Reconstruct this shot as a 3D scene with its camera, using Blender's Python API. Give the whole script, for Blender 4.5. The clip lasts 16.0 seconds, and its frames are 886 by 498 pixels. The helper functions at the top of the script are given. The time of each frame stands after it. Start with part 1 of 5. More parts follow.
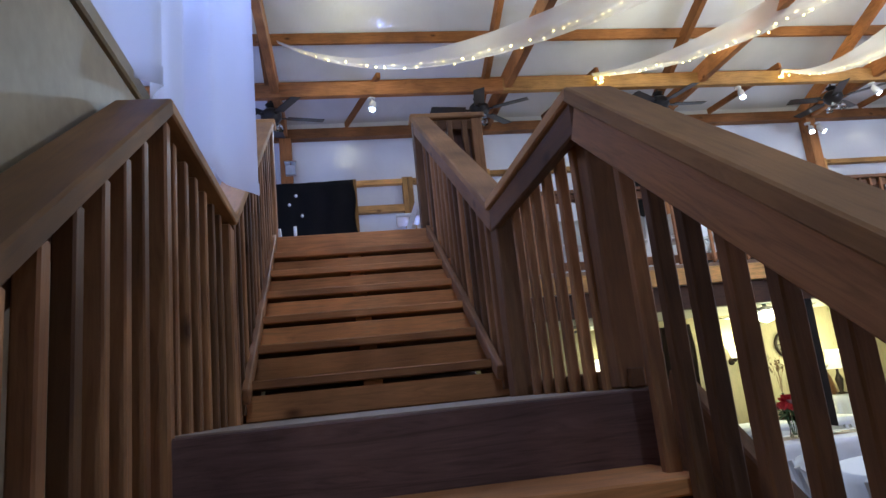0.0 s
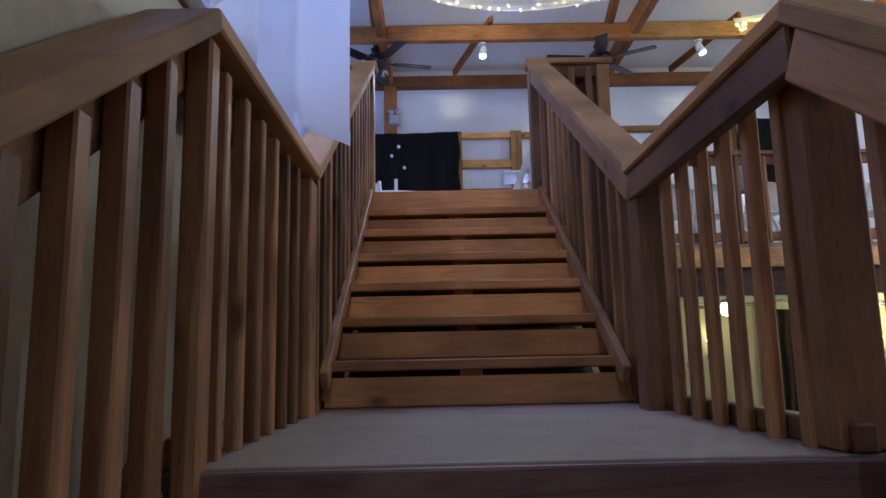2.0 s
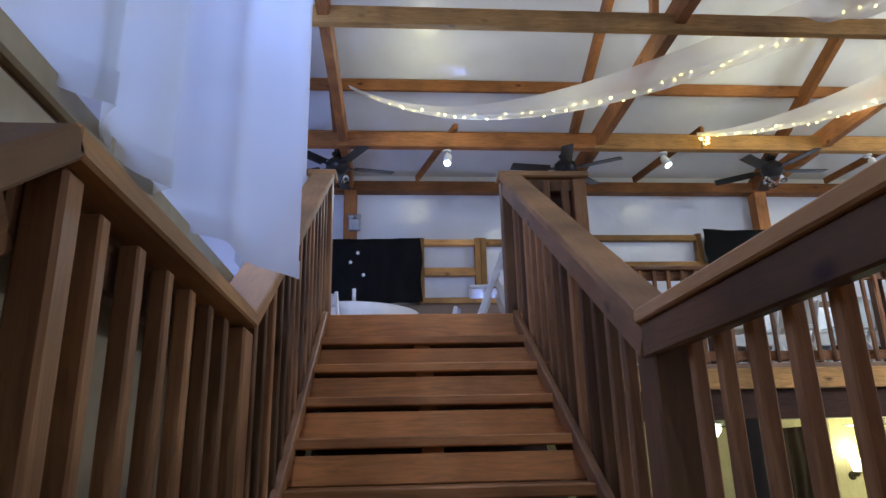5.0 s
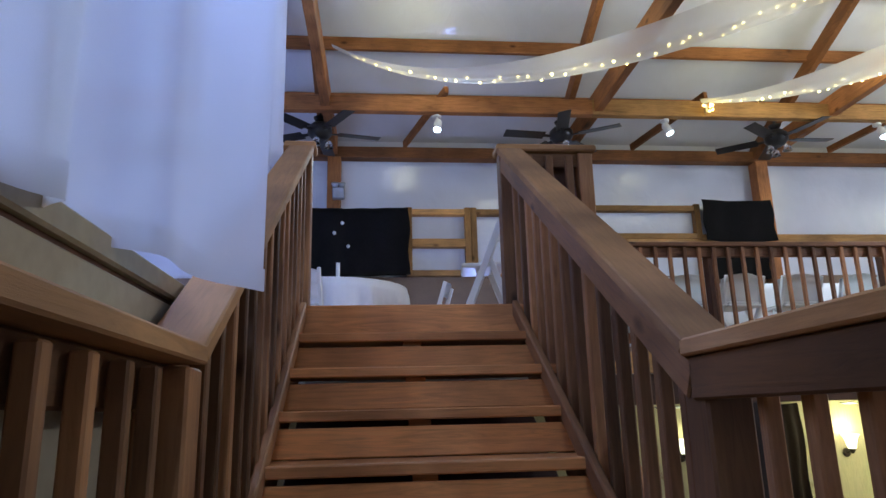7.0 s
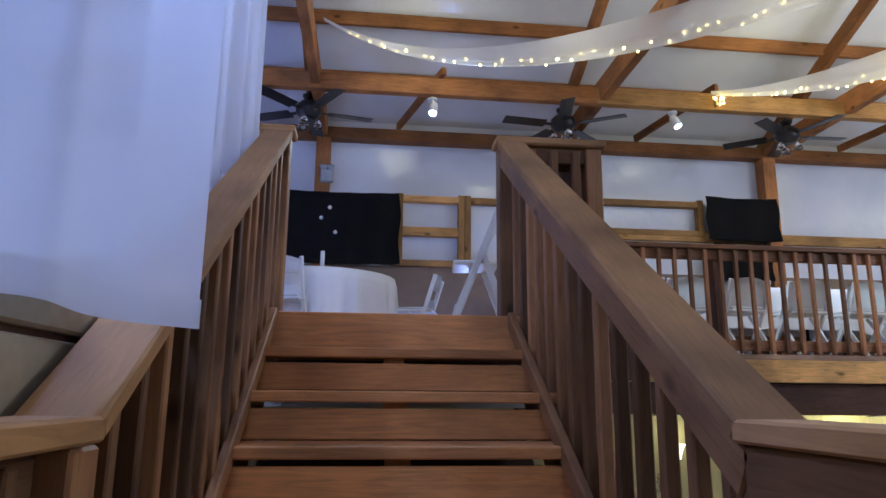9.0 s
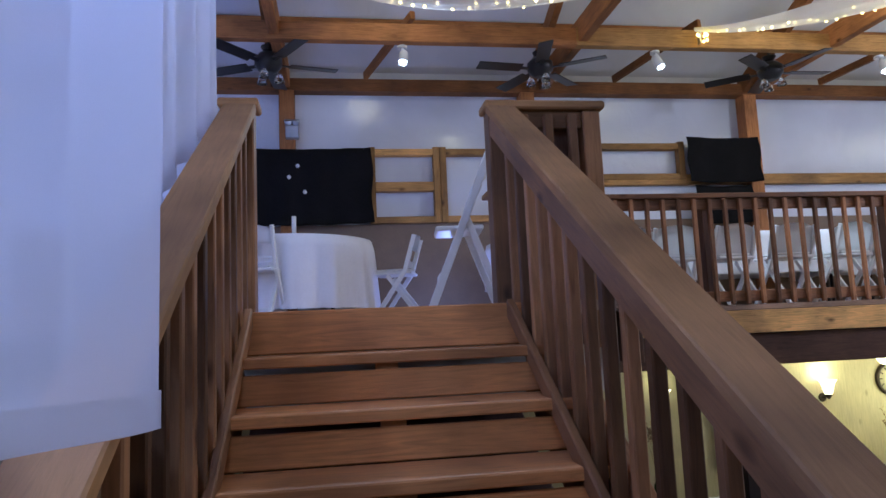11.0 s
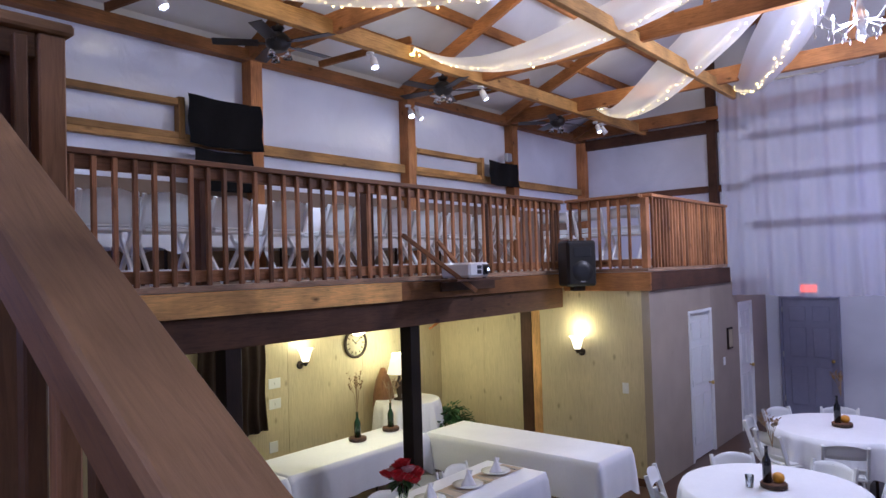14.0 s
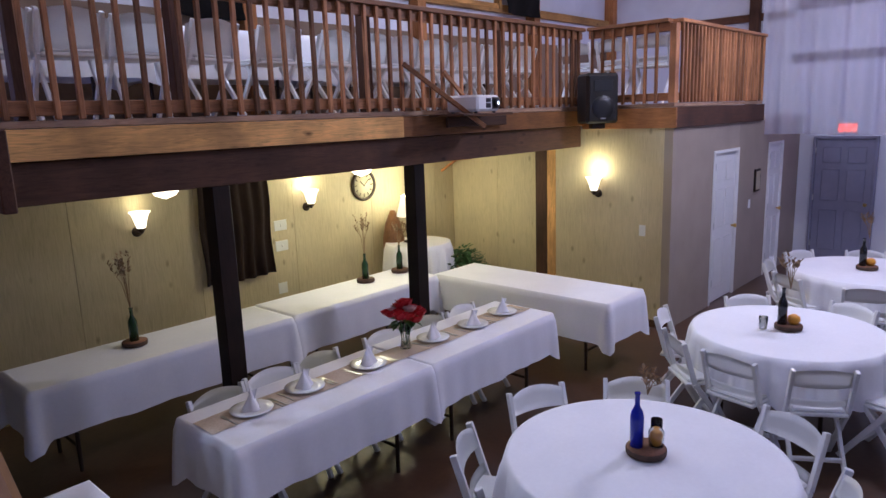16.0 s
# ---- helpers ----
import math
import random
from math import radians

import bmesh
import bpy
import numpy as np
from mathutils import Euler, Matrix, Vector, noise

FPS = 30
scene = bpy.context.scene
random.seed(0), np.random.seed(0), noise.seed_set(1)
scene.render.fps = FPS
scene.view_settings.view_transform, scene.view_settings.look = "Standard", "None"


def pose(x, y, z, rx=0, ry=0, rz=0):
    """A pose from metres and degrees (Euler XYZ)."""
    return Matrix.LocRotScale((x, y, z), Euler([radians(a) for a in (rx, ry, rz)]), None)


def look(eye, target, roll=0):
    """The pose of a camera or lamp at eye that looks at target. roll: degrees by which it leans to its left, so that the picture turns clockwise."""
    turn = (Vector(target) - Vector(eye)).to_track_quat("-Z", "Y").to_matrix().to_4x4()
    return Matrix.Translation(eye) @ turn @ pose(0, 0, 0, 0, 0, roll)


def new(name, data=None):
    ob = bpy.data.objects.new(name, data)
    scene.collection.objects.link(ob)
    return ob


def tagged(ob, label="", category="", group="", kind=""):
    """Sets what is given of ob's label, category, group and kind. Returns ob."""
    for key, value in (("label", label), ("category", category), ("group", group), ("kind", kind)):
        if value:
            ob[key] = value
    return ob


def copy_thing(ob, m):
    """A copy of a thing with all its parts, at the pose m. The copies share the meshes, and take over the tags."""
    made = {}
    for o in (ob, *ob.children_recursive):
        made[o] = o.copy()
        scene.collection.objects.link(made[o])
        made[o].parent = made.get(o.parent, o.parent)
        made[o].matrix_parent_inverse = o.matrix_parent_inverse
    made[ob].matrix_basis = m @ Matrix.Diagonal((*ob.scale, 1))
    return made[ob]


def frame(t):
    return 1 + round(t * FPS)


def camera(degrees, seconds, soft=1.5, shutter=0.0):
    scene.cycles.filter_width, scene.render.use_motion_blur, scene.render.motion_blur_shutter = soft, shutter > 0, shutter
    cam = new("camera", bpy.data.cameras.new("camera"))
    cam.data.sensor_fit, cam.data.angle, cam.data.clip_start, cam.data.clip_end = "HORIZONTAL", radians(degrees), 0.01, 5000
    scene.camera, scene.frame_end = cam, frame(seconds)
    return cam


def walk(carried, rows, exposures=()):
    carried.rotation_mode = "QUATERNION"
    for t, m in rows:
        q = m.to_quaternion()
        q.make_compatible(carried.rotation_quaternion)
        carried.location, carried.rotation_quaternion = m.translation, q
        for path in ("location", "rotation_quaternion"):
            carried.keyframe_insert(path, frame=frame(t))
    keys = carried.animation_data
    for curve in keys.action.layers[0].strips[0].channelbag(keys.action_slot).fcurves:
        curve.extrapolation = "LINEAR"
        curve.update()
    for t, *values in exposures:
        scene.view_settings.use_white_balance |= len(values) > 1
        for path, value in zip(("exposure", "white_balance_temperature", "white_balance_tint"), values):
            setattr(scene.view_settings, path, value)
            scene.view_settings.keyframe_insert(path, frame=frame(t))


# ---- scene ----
cam = camera(66.6, 16.0)
PATH = [
    (0, (-0.142, 2.681, 1.466), (0.18, 4.608, 1.892), -5.9),
    (0.5, (-0.155, 2.734, 1.463), (0.12, 4.667, 1.895), -5.7),
    (1, (-0.157, 2.93, 1.479), (0.029, 4.875, 1.905), -2.3),
    (1.5, (-0.113, 3.084, 1.534), (-0.066, 5.049, 1.907), -1.8),
    (2, (-0.13, 3.145, 1.617), (-0.108, 5.12, 1.929), -1.2),
    (2.5, (-0.138, 3.157, 1.611), (-0.101, 5.126, 1.959), -1.8),
    (3, (-0.141, 3.267, 1.65), (-0.1, 5.211, 2.116), -3.8),
    (3.5, (-0.153, 3.354, 1.718), (0.03, 5.274, 2.247), -3.0),
    (4, (-0.179, 3.384, 1.795), (0.054, 5.304, 2.307), -3.4),
    (4.5, (-0.185, 3.434, 1.842), (0.019, 5.346, 2.391), -2.9),
    (5, (-0.156, 3.548, 1.862), (-0.007, 5.453, 2.452), -1.4),
    (7.5, (-0.157, 3.922, 2.137), (0.06, 5.859, 2.585), -1.4),
    (8, (-0.162, 3.977, 2.182), (0.084, 5.913, 2.617), -1.2),
    (8.5, (-0.108, 4.08, 2.212), (0.103, 6.019, 2.653), 0.6),
    (11, (-0.166, 4.443, 2.501), (0.137, 6.405, 2.74), -2.5),
    (11.5, (-0.12, 4.488, 2.529), (0.364, 6.412, 2.781), -0.8),
    (12, (-0.02, 4.65, 2.569), (0.596, 6.544, 2.754), -1.3),
    (12.5, (0.053, 4.751, 2.608), (0.863, 6.578, 2.681), 1.1),
    (13, (0.077, 4.857, 2.65), (1.163, 6.535, 2.7), -0.1),
    (13.5, (0.084, 4.926, 2.664), (1.458, 6.377, 2.741), -2.1),
    (14, (0.136, 4.954, 2.683), (1.664, 6.244, 2.737), -1.7),
    (14.5, (0.226, 4.863, 2.683), (1.727, 6.185, 2.673), -2.4),
    (15, (0.405, 4.948, 2.631), (1.829, 6.346, 2.509), -3.3),
    (15.5, (0.476, 5.029, 2.578), (1.875, 6.421, 2.258), -3.7),
    (16, (0.521, 5.069, 2.551), (1.965, 6.397, 2.163), -2.0),
]
walk(cam, [(t, look(eye, target, roll)) for t, eye, target, roll in PATH], [(0, 0.32, 5350, 3), (3, 0.3, 5350, 3), (5, 0.24, 5450, -2), (8.5, 0.15, 5390, 1), (11, 0.06, 5260, 6), (12.5, -0.12, 5130, 8), (14, -0.02, 5300, 19), (16, -0.03, 5390, 24)])


# ---- world and light ----
world = bpy.data.worlds.new("night")
scene.world = world
world.use_nodes = True
world.node_tree.nodes["Background"].inputs["Color"].default_value = (0.03, 0.035, 0.06, 1)
world.node_tree.nodes["Background"].inputs["Strength"].default_value = 0.2


def lamp(name, kind, at, energy, color, size=0.1, target=None, spot=None):
    data = bpy.data.lights.new(name, kind)
    data.energy, data.color = energy, color
    if kind == "AREA":
        data.size = size
    else:
        data.shadow_soft_size = size
    if spot:
        data.spot_size, data.spot_blend = radians(spot), 0.6
    ob = new(name, data)
    ob.matrix_world = look(at, target) if target else pose(*at)
    return ob


WARM, COOL, BLUE = (0.95, 0.89, 0.48), (0.78, 0.88, 1.0), (0.36, 0.44, 1.0)

# ---- materials ----


def material(name):
    m = bpy.data.materials.new(name)
    m.use_nodes = True
    t = m.node_tree
    return m, t.nodes, t.links, t.nodes["Principled BSDF"]


def node(nodes, kind, **values):
    n = nodes.new(kind)
    for k, v in values.items():
        n.inputs[k.replace("_", " ")].default_value = v
    return n


def ramp(nodes, links, source, stops):
    r = nodes.new("ShaderNodeValToRGB")
    while len(r.color_ramp.elements) < len(stops):
        r.color_ramp.elements.new(0.5)
    for e, (p, c) in zip(r.color_ramp.elements, stops):
        e.position, e.color = p, (*c, 1)
    links.new(source, r.inputs["Fac"])
    return r.outputs["Color"]


def scaled(c, k):
    return tuple(v * k for v in c)


def coords(nodes, links, scale, spread=7.0):
    """Object coordinates, shifted by the object's own random number."""
    tc, info = nodes.new("ShaderNodeTexCoord"), nodes.new("ShaderNodeObjectInfo")
    mul = nodes.new("ShaderNodeVectorMath")
    mul.operation = "SCALE"
    comb = nodes.new("ShaderNodeCombineXYZ")
    for a in "XYZ":
        links.new(info.outputs["Random"], comb.inputs[a])
    links.new(comb.outputs[0], mul.inputs[0])
    mul.inputs["Scale"].default_value = spread
    add = nodes.new("ShaderNodeVectorMath")
    links.new(tc.outputs["Object"], add.inputs[0])
    links.new(mul.outputs[0], add.inputs[1])
    mp = nodes.new("ShaderNodeMapping")
    mp.inputs["Scale"].default_value = scale
    links.new(add.outputs[0], mp.inputs["Vector"])
    return mp.outputs[0], add.outputs[0], info.outputs["Random"]


def wood(name, color, axis, rough=0.55, knots=0.85, contrast=1.0):
    m, nodes, links, bsdf = material(name)
    scale = [34.0, 34.0, 34.0]
    scale["xyz".index(axis)] = 2.6
    v, plain, rnd = coords(nodes, links, scale)
    grain = node(nodes, "ShaderNodeTexNoise", Scale=1.0, Detail=8.0, Roughness=0.66, Distortion=2.2)
    links.new(v, grain.inputs["Vector"])
    c = contrast
    col = ramp(nodes, links, grain.outputs["Fac"], [(0.25, scaled(color, 1 - 0.5 * c)), (0.5, color), (0.75, scaled(color, 1 + 0.35 * c))])
    broad = node(nodes, "ShaderNodeTexNoise", Scale=2.2, Detail=3.0)
    links.new(plain, broad.inputs["Vector"])
    tone = ramp(nodes, links, broad.outputs["Fac"], [(0.32, (0.55, 0.54, 0.57)), (0.66, (1.22, 1.19, 1.14))])
    mix = nodes.new("ShaderNodeMixRGB")
    mix.blend_type = "MULTIPLY"
    mix.inputs["Fac"].default_value = 0.85 if contrast > 0.5 else 0.2
    links.new(col, mix.inputs[1])
    links.new(tone, mix.inputs[2])
    hsv = nodes.new("ShaderNodeHueSaturation")
    mr = nodes.new("ShaderNodeMapRange")
    # board-to-board tone, widened to paint in the uneven shadows on the balusters
    mr.inputs["To Min"].default_value, mr.inputs["To Max"].default_value = (0.5, 1.45) if contrast > 0.5 else (0.9, 1.08)
    links.new(rnd, mr.inputs["Value"])
    links.new(mr.outputs[0], hsv.inputs["Value"])
    links.new(mix.outputs[0], hsv.inputs["Color"])
    out = hsv.outputs[0]
    if knots:
        ks = [5.0, 5.0, 5.0]
        ks["xyz".index(axis)] = 2.6
        kv = nodes.new("ShaderNodeMapping")
        kv.inputs["Scale"].default_value = ks
        links.new(plain, kv.inputs["Vector"])
        vor = node(nodes, "ShaderNodeTexVoronoi", Scale=1.0)
        links.new(kv.outputs[0], vor.inputs["Vector"])
        dark = ramp(nodes, links, vor.outputs["Distance"], [(0.03, (0.16, 0.12, 0.1)), (0.13, (1, 1, 1))])
        km = nodes.new("ShaderNodeMixRGB")
        km.blend_type = "MULTIPLY"
        km.inputs["Fac"].default_value = knots
        links.new(out, km.inputs[1])
        links.new(dark, km.inputs[2])
        out = km.outputs[0]
    links.new(out, bsdf.inputs["Base Color"])
    rr = nodes.new("ShaderNodeMapRange")
    rr.inputs["To Min"].default_value, rr.inputs["To Max"].default_value = rough - 0.1, rough + 0.15
    links.new(grain.outputs["Fac"], rr.inputs["Value"])
    links.new(rr.outputs[0], bsdf.inputs["Roughness"])
    bump = node(nodes, "ShaderNodeBump", Strength=0.35, Distance=0.003)
    links.new(grain.outputs["Fac"], bump.inputs["Height"])
    links.new(bump.outputs[0], bsdf.inputs["Normal"])
    bsdf.inputs["Specular IOR Level"].default_value = 0.22
    return m


def plain(name, color, rough=0.5, metal=0.0, vary=0.25, size=6.0, bump=0.15, depth=0.002, transmission=0.0, alpha=1.0):
    """A surface with two scales of mottling."""
    m, nodes, links, bsdf = material(name)
    v, p, rnd = coords(nodes, links, (1, 1, 1))
    a = node(nodes, "ShaderNodeTexNoise", Scale=size, Detail=6.0, Roughness=0.6)
    b = node(nodes, "ShaderNodeTexNoise", Scale=size * 14, Detail=4.0)
    links.new(v, a.inputs["Vector"])
    links.new(v, b.inputs["Vector"])
    mix = nodes.new("ShaderNodeMixRGB")
    mix.inputs["Fac"].default_value = 0.35
    links.new(a.outputs["Fac"], mix.inputs[1])
    links.new(b.outputs["Fac"], mix.inputs[2])
    col = ramp(nodes, links, mix.outputs[0], [(0.3, scaled(color, 1 - vary)), (0.7, scaled(color, min(1 + vary * 0.5, 0.97 / max(max(color), 0.01)) if max(color) > 0.5 else 1 + vary))])
    links.new(col, bsdf.inputs["Base Color"])
    bsdf.inputs["Roughness"].default_value, bsdf.inputs["Metallic"].default_value = rough, metal
    bsdf.inputs["Transmission Weight"].default_value, bsdf.inputs["Alpha"].default_value = transmission, alpha
    bp = node(nodes, "ShaderNodeBump", Strength=bump, Distance=depth)
    links.new(mix.outputs[0], bp.inputs["Height"])
    links.new(bp.outputs[0], bsdf.inputs["Normal"])
    return m


def glow(name, color, strength):
    m, nodes, links, bsdf = material(name)
    bsdf.inputs["Base Color"].default_value = (*color, 1)
    bsdf.inputs["Emission Color"].default_value, bsdf.inputs["Emission Strength"].default_value = (*color, 1), strength
    return m


def sheer(name, color, through_part, weave=900.0):
    """Thin cloth: partly see-through, light passes and scatters."""
    m, nodes, links, bsdf = material(name)
    out = nodes["Material Output"]
    tr, df, tl = nodes.new("ShaderNodeBsdfTransparent"), nodes.new("ShaderNodeBsdfDiffuse"), nodes.new("ShaderNodeBsdfTranslucent")
    v, p, rnd = coords(nodes, links, (1, 1, 1))
    n = node(nodes, "ShaderNodeTexNoise", Scale=weave, Detail=2.0)
    links.new(v, n.inputs["Vector"])
    col = ramp(nodes, links, n.outputs["Fac"], [(0.3, scaled(color, 0.95)), (0.7, color)])
    links.new(col, df.inputs["Color"])
    links.new(col, tl.inputs["Color"])
    a, b = nodes.new("ShaderNodeMixShader"), nodes.new("ShaderNodeMixShader")
    a.inputs["Fac"].default_value, b.inputs["Fac"].default_value = 0.5, through_part
    links.new(df.outputs[0], a.inputs[1])
    links.new(tl.outputs[0], a.inputs[2])
    links.new(a.outputs[0], b.inputs[1])
    links.new(tr.outputs[0], b.inputs[2])
    links.new(b.outputs[0], out.inputs["Surface"])
    return m


# stair boards lightened and rail sides darkened, to put light and shade into the colours
STAIR_COL, RAIL_SHADE_COL, BEAM_COL, TRIM_COL = (0.58, 0.272, 0.1), (0.28, 0.142, 0.06), (0.37, 0.162, 0.056), (0.54, 0.3, 0.1)
STAIR_X = wood("stair_board", STAIR_COL, "x", 0.58, knots=0.95, contrast=0.7)

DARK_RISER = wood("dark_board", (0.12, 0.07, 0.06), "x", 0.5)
RAIL_X, RAIL_Y, RAIL_Z = (wood("rail_wood_" + a, RAIL_SHADE_COL, a, 0.55, contrast=0.75) for a in "xyz")
# caps are the same rail wood in a lighter colour, as if lit from above
CAP_Y, CAP_X = (wood("lit_rail_cap_" + a, (0.35, 0.19, 0.076), a, 0.75, knots=0.3, contrast=0.51) for a in "yx")
LOFT_X, LOFT_Y, LOFT_Z = (wood("loft_rail_wood_" + a, (0.35, 0.16, 0.068), a, 0.5) for a in "xyz")
BEAM_X, BEAM_Y, BEAM_Z = (wood("beam_wood_" + a, BEAM_COL, a, 0.6) for a in "xyz")
TRIM_X, TRIM_Z = (wood("trim_wood_" + a, TRIM_COL, a, 0.6) for a in "xz")
DARK_BEAM_X, DARK_BEAM_Y, DARK_BEAM_Z = (wood("dark_beam_" + a, (0.1, 0.048, 0.027), a, 0.6) for a in "xyz")
POST_DARK = wood("dark_post", (0.02, 0.011, 0.008), "z", 0.6, knots=0.0)
LECTERN = wood("lectern_wood", (0.1, 0.05, 0.035), "z", 0.4)
PLY_Z = wood("plywood_wall", (0.54, 0.455, 0.28), "z", 0.5, knots=0.5, contrast=0.4)
PLY_GREY = wood("grey_plywood", (0.35, 0.29, 0.235), "z", 0.6, knots=0.1, contrast=0.07)
DECK_Y = wood("deck_board", (0.3, 0.2, 0.13), "x", 0.6)
FLOOR = plain("stained_concrete", (0.07, 0.036, 0.02), 0.3, vary=0.45, size=1.6, bump=0.08)
LANDING = plain("landing_board", (0.24, 0.165, 0.12), 0.75, vary=0.22, size=5.0, bump=0.3)
WAINSCOT = plain("brown_panel", (0.2, 0.135, 0.085), 0.6, vary=0.15)
PANEL_BEIGE = plain("beige_panel", (0.36, 0.305, 0.2), 0.6, vary=0.2, size=2.0)
PLASTER = plain("plaster", (0.55, 0.5, 0.42), 0.7, vary=0.12, size=2.0)
CLOTH = plain("white_tablecloth", (0.84, 0.83, 0.85), 0.85, vary=0.06, size=3.0, bump=0.2)
RUNNER = plain("burlap_runner", (0.55, 0.44, 0.33), 0.9, vary=0.2, size=60.0, bump=0.4)
CHAIR = plain("white_resin", (0.78, 0.78, 0.77), 0.35, vary=0.05, bump=0.05)
PAD = plain("white_vinyl", (0.74, 0.74, 0.73), 0.45, vary=0.06, bump=0.08)
CHINA = plain("white_china", (0.82, 0.82, 0.8), 0.15, vary=0.04, bump=0.02)
BLACK = plain("black_plastic", (0.012, 0.012, 0.014), 0.4, vary=0.3)
FAN_BLACK = plain("black_fan_metal", (0.015, 0.013, 0.012), 0.35, vary=0.3)
BLACK_CLOTH = plain("black_cloth", (0.012, 0.011, 0.012), 0.95, vary=0.4, size=3.0, bump=0.3)
BROWN_CLOTH = plain("dark_brown_curtain", (0.035, 0.018, 0.014), 0.9, vary=0.3, size=3.0, bump=0.3)
WHITE_METAL = plain("white_metal", (0.75, 0.75, 0.74), 0.35, vary=0.05)
WHITE_PAINT = plain("white_door_paint", (0.72, 0.72, 0.7), 0.4, vary=0.05)
BLUE_GREY = plain("grey_door_paint", (0.23, 0.23, 0.31), 0.5, vary=0.1)
IRON = plain("bronze_iron", (0.05, 0.035, 0.025), 0.45, metal=0.7)
BRASS = plain("brass", (0.55, 0.38, 0.12), 0.3, metal=1.0)
STEEL = plain("steel", (0.5, 0.5, 0.5), 0.3, metal=1.0)
SLICE = wood("log_slice", (0.19, 0.09, 0.05), "z", 0.6, knots=0.0)
BARK = plain("bark", (0.07, 0.04, 0.025), 0.9, vary=0.5, size=30.0, bump=0.6, depth=0.006)
GREEN_GLASS = plain("green_glass", (0.012, 0.04, 0.014), 0.08, vary=0.1, bump=0.0)
BLUE_GLASS = plain("blue_glass", (0.01, 0.02, 0.32), 0.06, vary=0.1, bump=0.0)
DARK_GLASS = plain("dark_glass", (0.012, 0.012, 0.016), 0.08, vary=0.1, bump=0.0)
CLEAR = plain("clear_glass", (0.9, 0.93, 0.93), 0.05, vary=0.02, bump=0.0, transmission=1.0)
AMBER = plain("amber_fill", (0.75, 0.33, 0.02), 0.4, vary=0.25, size=30.0)
DRIED = plain("dried_stems", (0.3, 0.2, 0.11), 0.9, vary=0.3, size=20.0)
ROSE = plain("red_petals", (0.5, 0.015, 0.02), 0.6, vary=0.4, size=40.0)
ROSE_PALE = plain("pink_petals", (0.7, 0.45, 0.45), 0.6, vary=0.3, size=40.0)
LEAF = plain("green_leaves", (0.05, 0.13, 0.035), 0.5, vary=0.5, size=25.0)
CLOCK_FACE = plain("clock_face", (0.62, 0.55, 0.36), 0.6, vary=0.2)
SCREEN_WHITE = plain("projector_shell", (0.8, 0.8, 0.8), 0.35, vary=0.04)
GALVANISED = plain("galvanised", (0.45, 0.47, 0.5), 0.4, metal=0.8)
GUITAR = wood("basket_brown", (0.22, 0.11, 0.05), "z", 0.5, knots=0.0)
TWINKLE = glow("string_light", (1.0, 0.74, 0.26), 5.0)
SPOT_GLOW = glow("spot_bulb", (0.85, 0.93, 1.0), 30.0)
SCONCE_GLOW = glow("sconce_glass", (1.0, 0.9, 0.58), 2.2)
DOME_GLOW = glow("dome_glass", (1.0, 0.85, 0.55), 4.0)
EXIT_GLOW = glow("exit_red", (1.0, 0.06, 0.03), 3.0)
EXIT_BACK = glow("exit_back", (1.0, 0.2, 0.1), 1.2)
SHADE_GLOW = glow("lamp_shade", (0.95, 0.86, 0.6), 0.7)
LENS_GLOW = glow("projector_lens", (0.8, 0.9, 1.0), 4.0)
DRAPE = sheer("sheer_drape", (0.8, 0.79, 0.85), 0.27)
CURTAIN = sheer("sheer_curtain", (0.8, 0.8, 0.84), 0.18)
CURTAIN_THIN = sheer("thin_curtain", (0.72, 0.72, 0.8), 0.5)


def plastic(name):
    """White vapour barrier film: glossy, wrinkled, taut between the frames."""
    m, nodes, links, bsdf = material(name)
    v, p, rnd = coords(nodes, links, (1, 1, 1), 0.0)
    big = node(nodes, "ShaderNodeTexNoise", Scale=1.1, Detail=3.0, Distortion=0.4)
    fold = node(nodes, "ShaderNodeTexNoise", Scale=3.2, Detail=4.0, Roughness=0.55, Distortion=1.5)
    links.new(v, big.inputs["Vector"])
    links.new(v, fold.inputs["Vector"])
    col = ramp(nodes, links, big.outputs["Fac"], [(0.3, (0.66, 0.68, 0.75)), (0.7, (0.79, 0.81, 0.88))])
    links.new(col, bsdf.inputs["Base Color"])
    bsdf.inputs["Roughness"].default_value = 0.13
    bsdf.inputs["Specular IOR Level"].default_value = 0.7
    bp = node(nodes, "ShaderNodeBump", Strength=0.22, Distance=0.03)
    links.new(fold.outputs["Fac"], bp.inputs["Height"])
    links.new(bp.outputs[0], bsdf.inputs["Normal"])
    return m


FILM = plastic("vapour_film")

# ---- shaping helpers ----


def box(bm, x0, x1, y0, y1, z0, z1, bevel=0.0, m=None):
    r = bmesh.ops.create_cube(bm, size=1.0)
    mat = Matrix.Translation(((x0 + x1) / 2, (y0 + y1) / 2, (z0 + z1) / 2)) @ Matrix.Diagonal((abs(x1 - x0), abs(y1 - y0), abs(z1 - z0), 1))
    bmesh.ops.transform(bm, matrix=(m @ mat) if m else mat, verts=r["verts"])
    if bevel:
        edges = {e for v in r["verts"] for e in v.link_edges}
        bmesh.ops.bevel(bm, geom=list(edges), offset=bevel, segments=1, affect="EDGES")
    return bm


def boxed(*a, bevel=0.0, m=None):
    return box(bmesh.new(), *a, bevel=bevel, m=m)


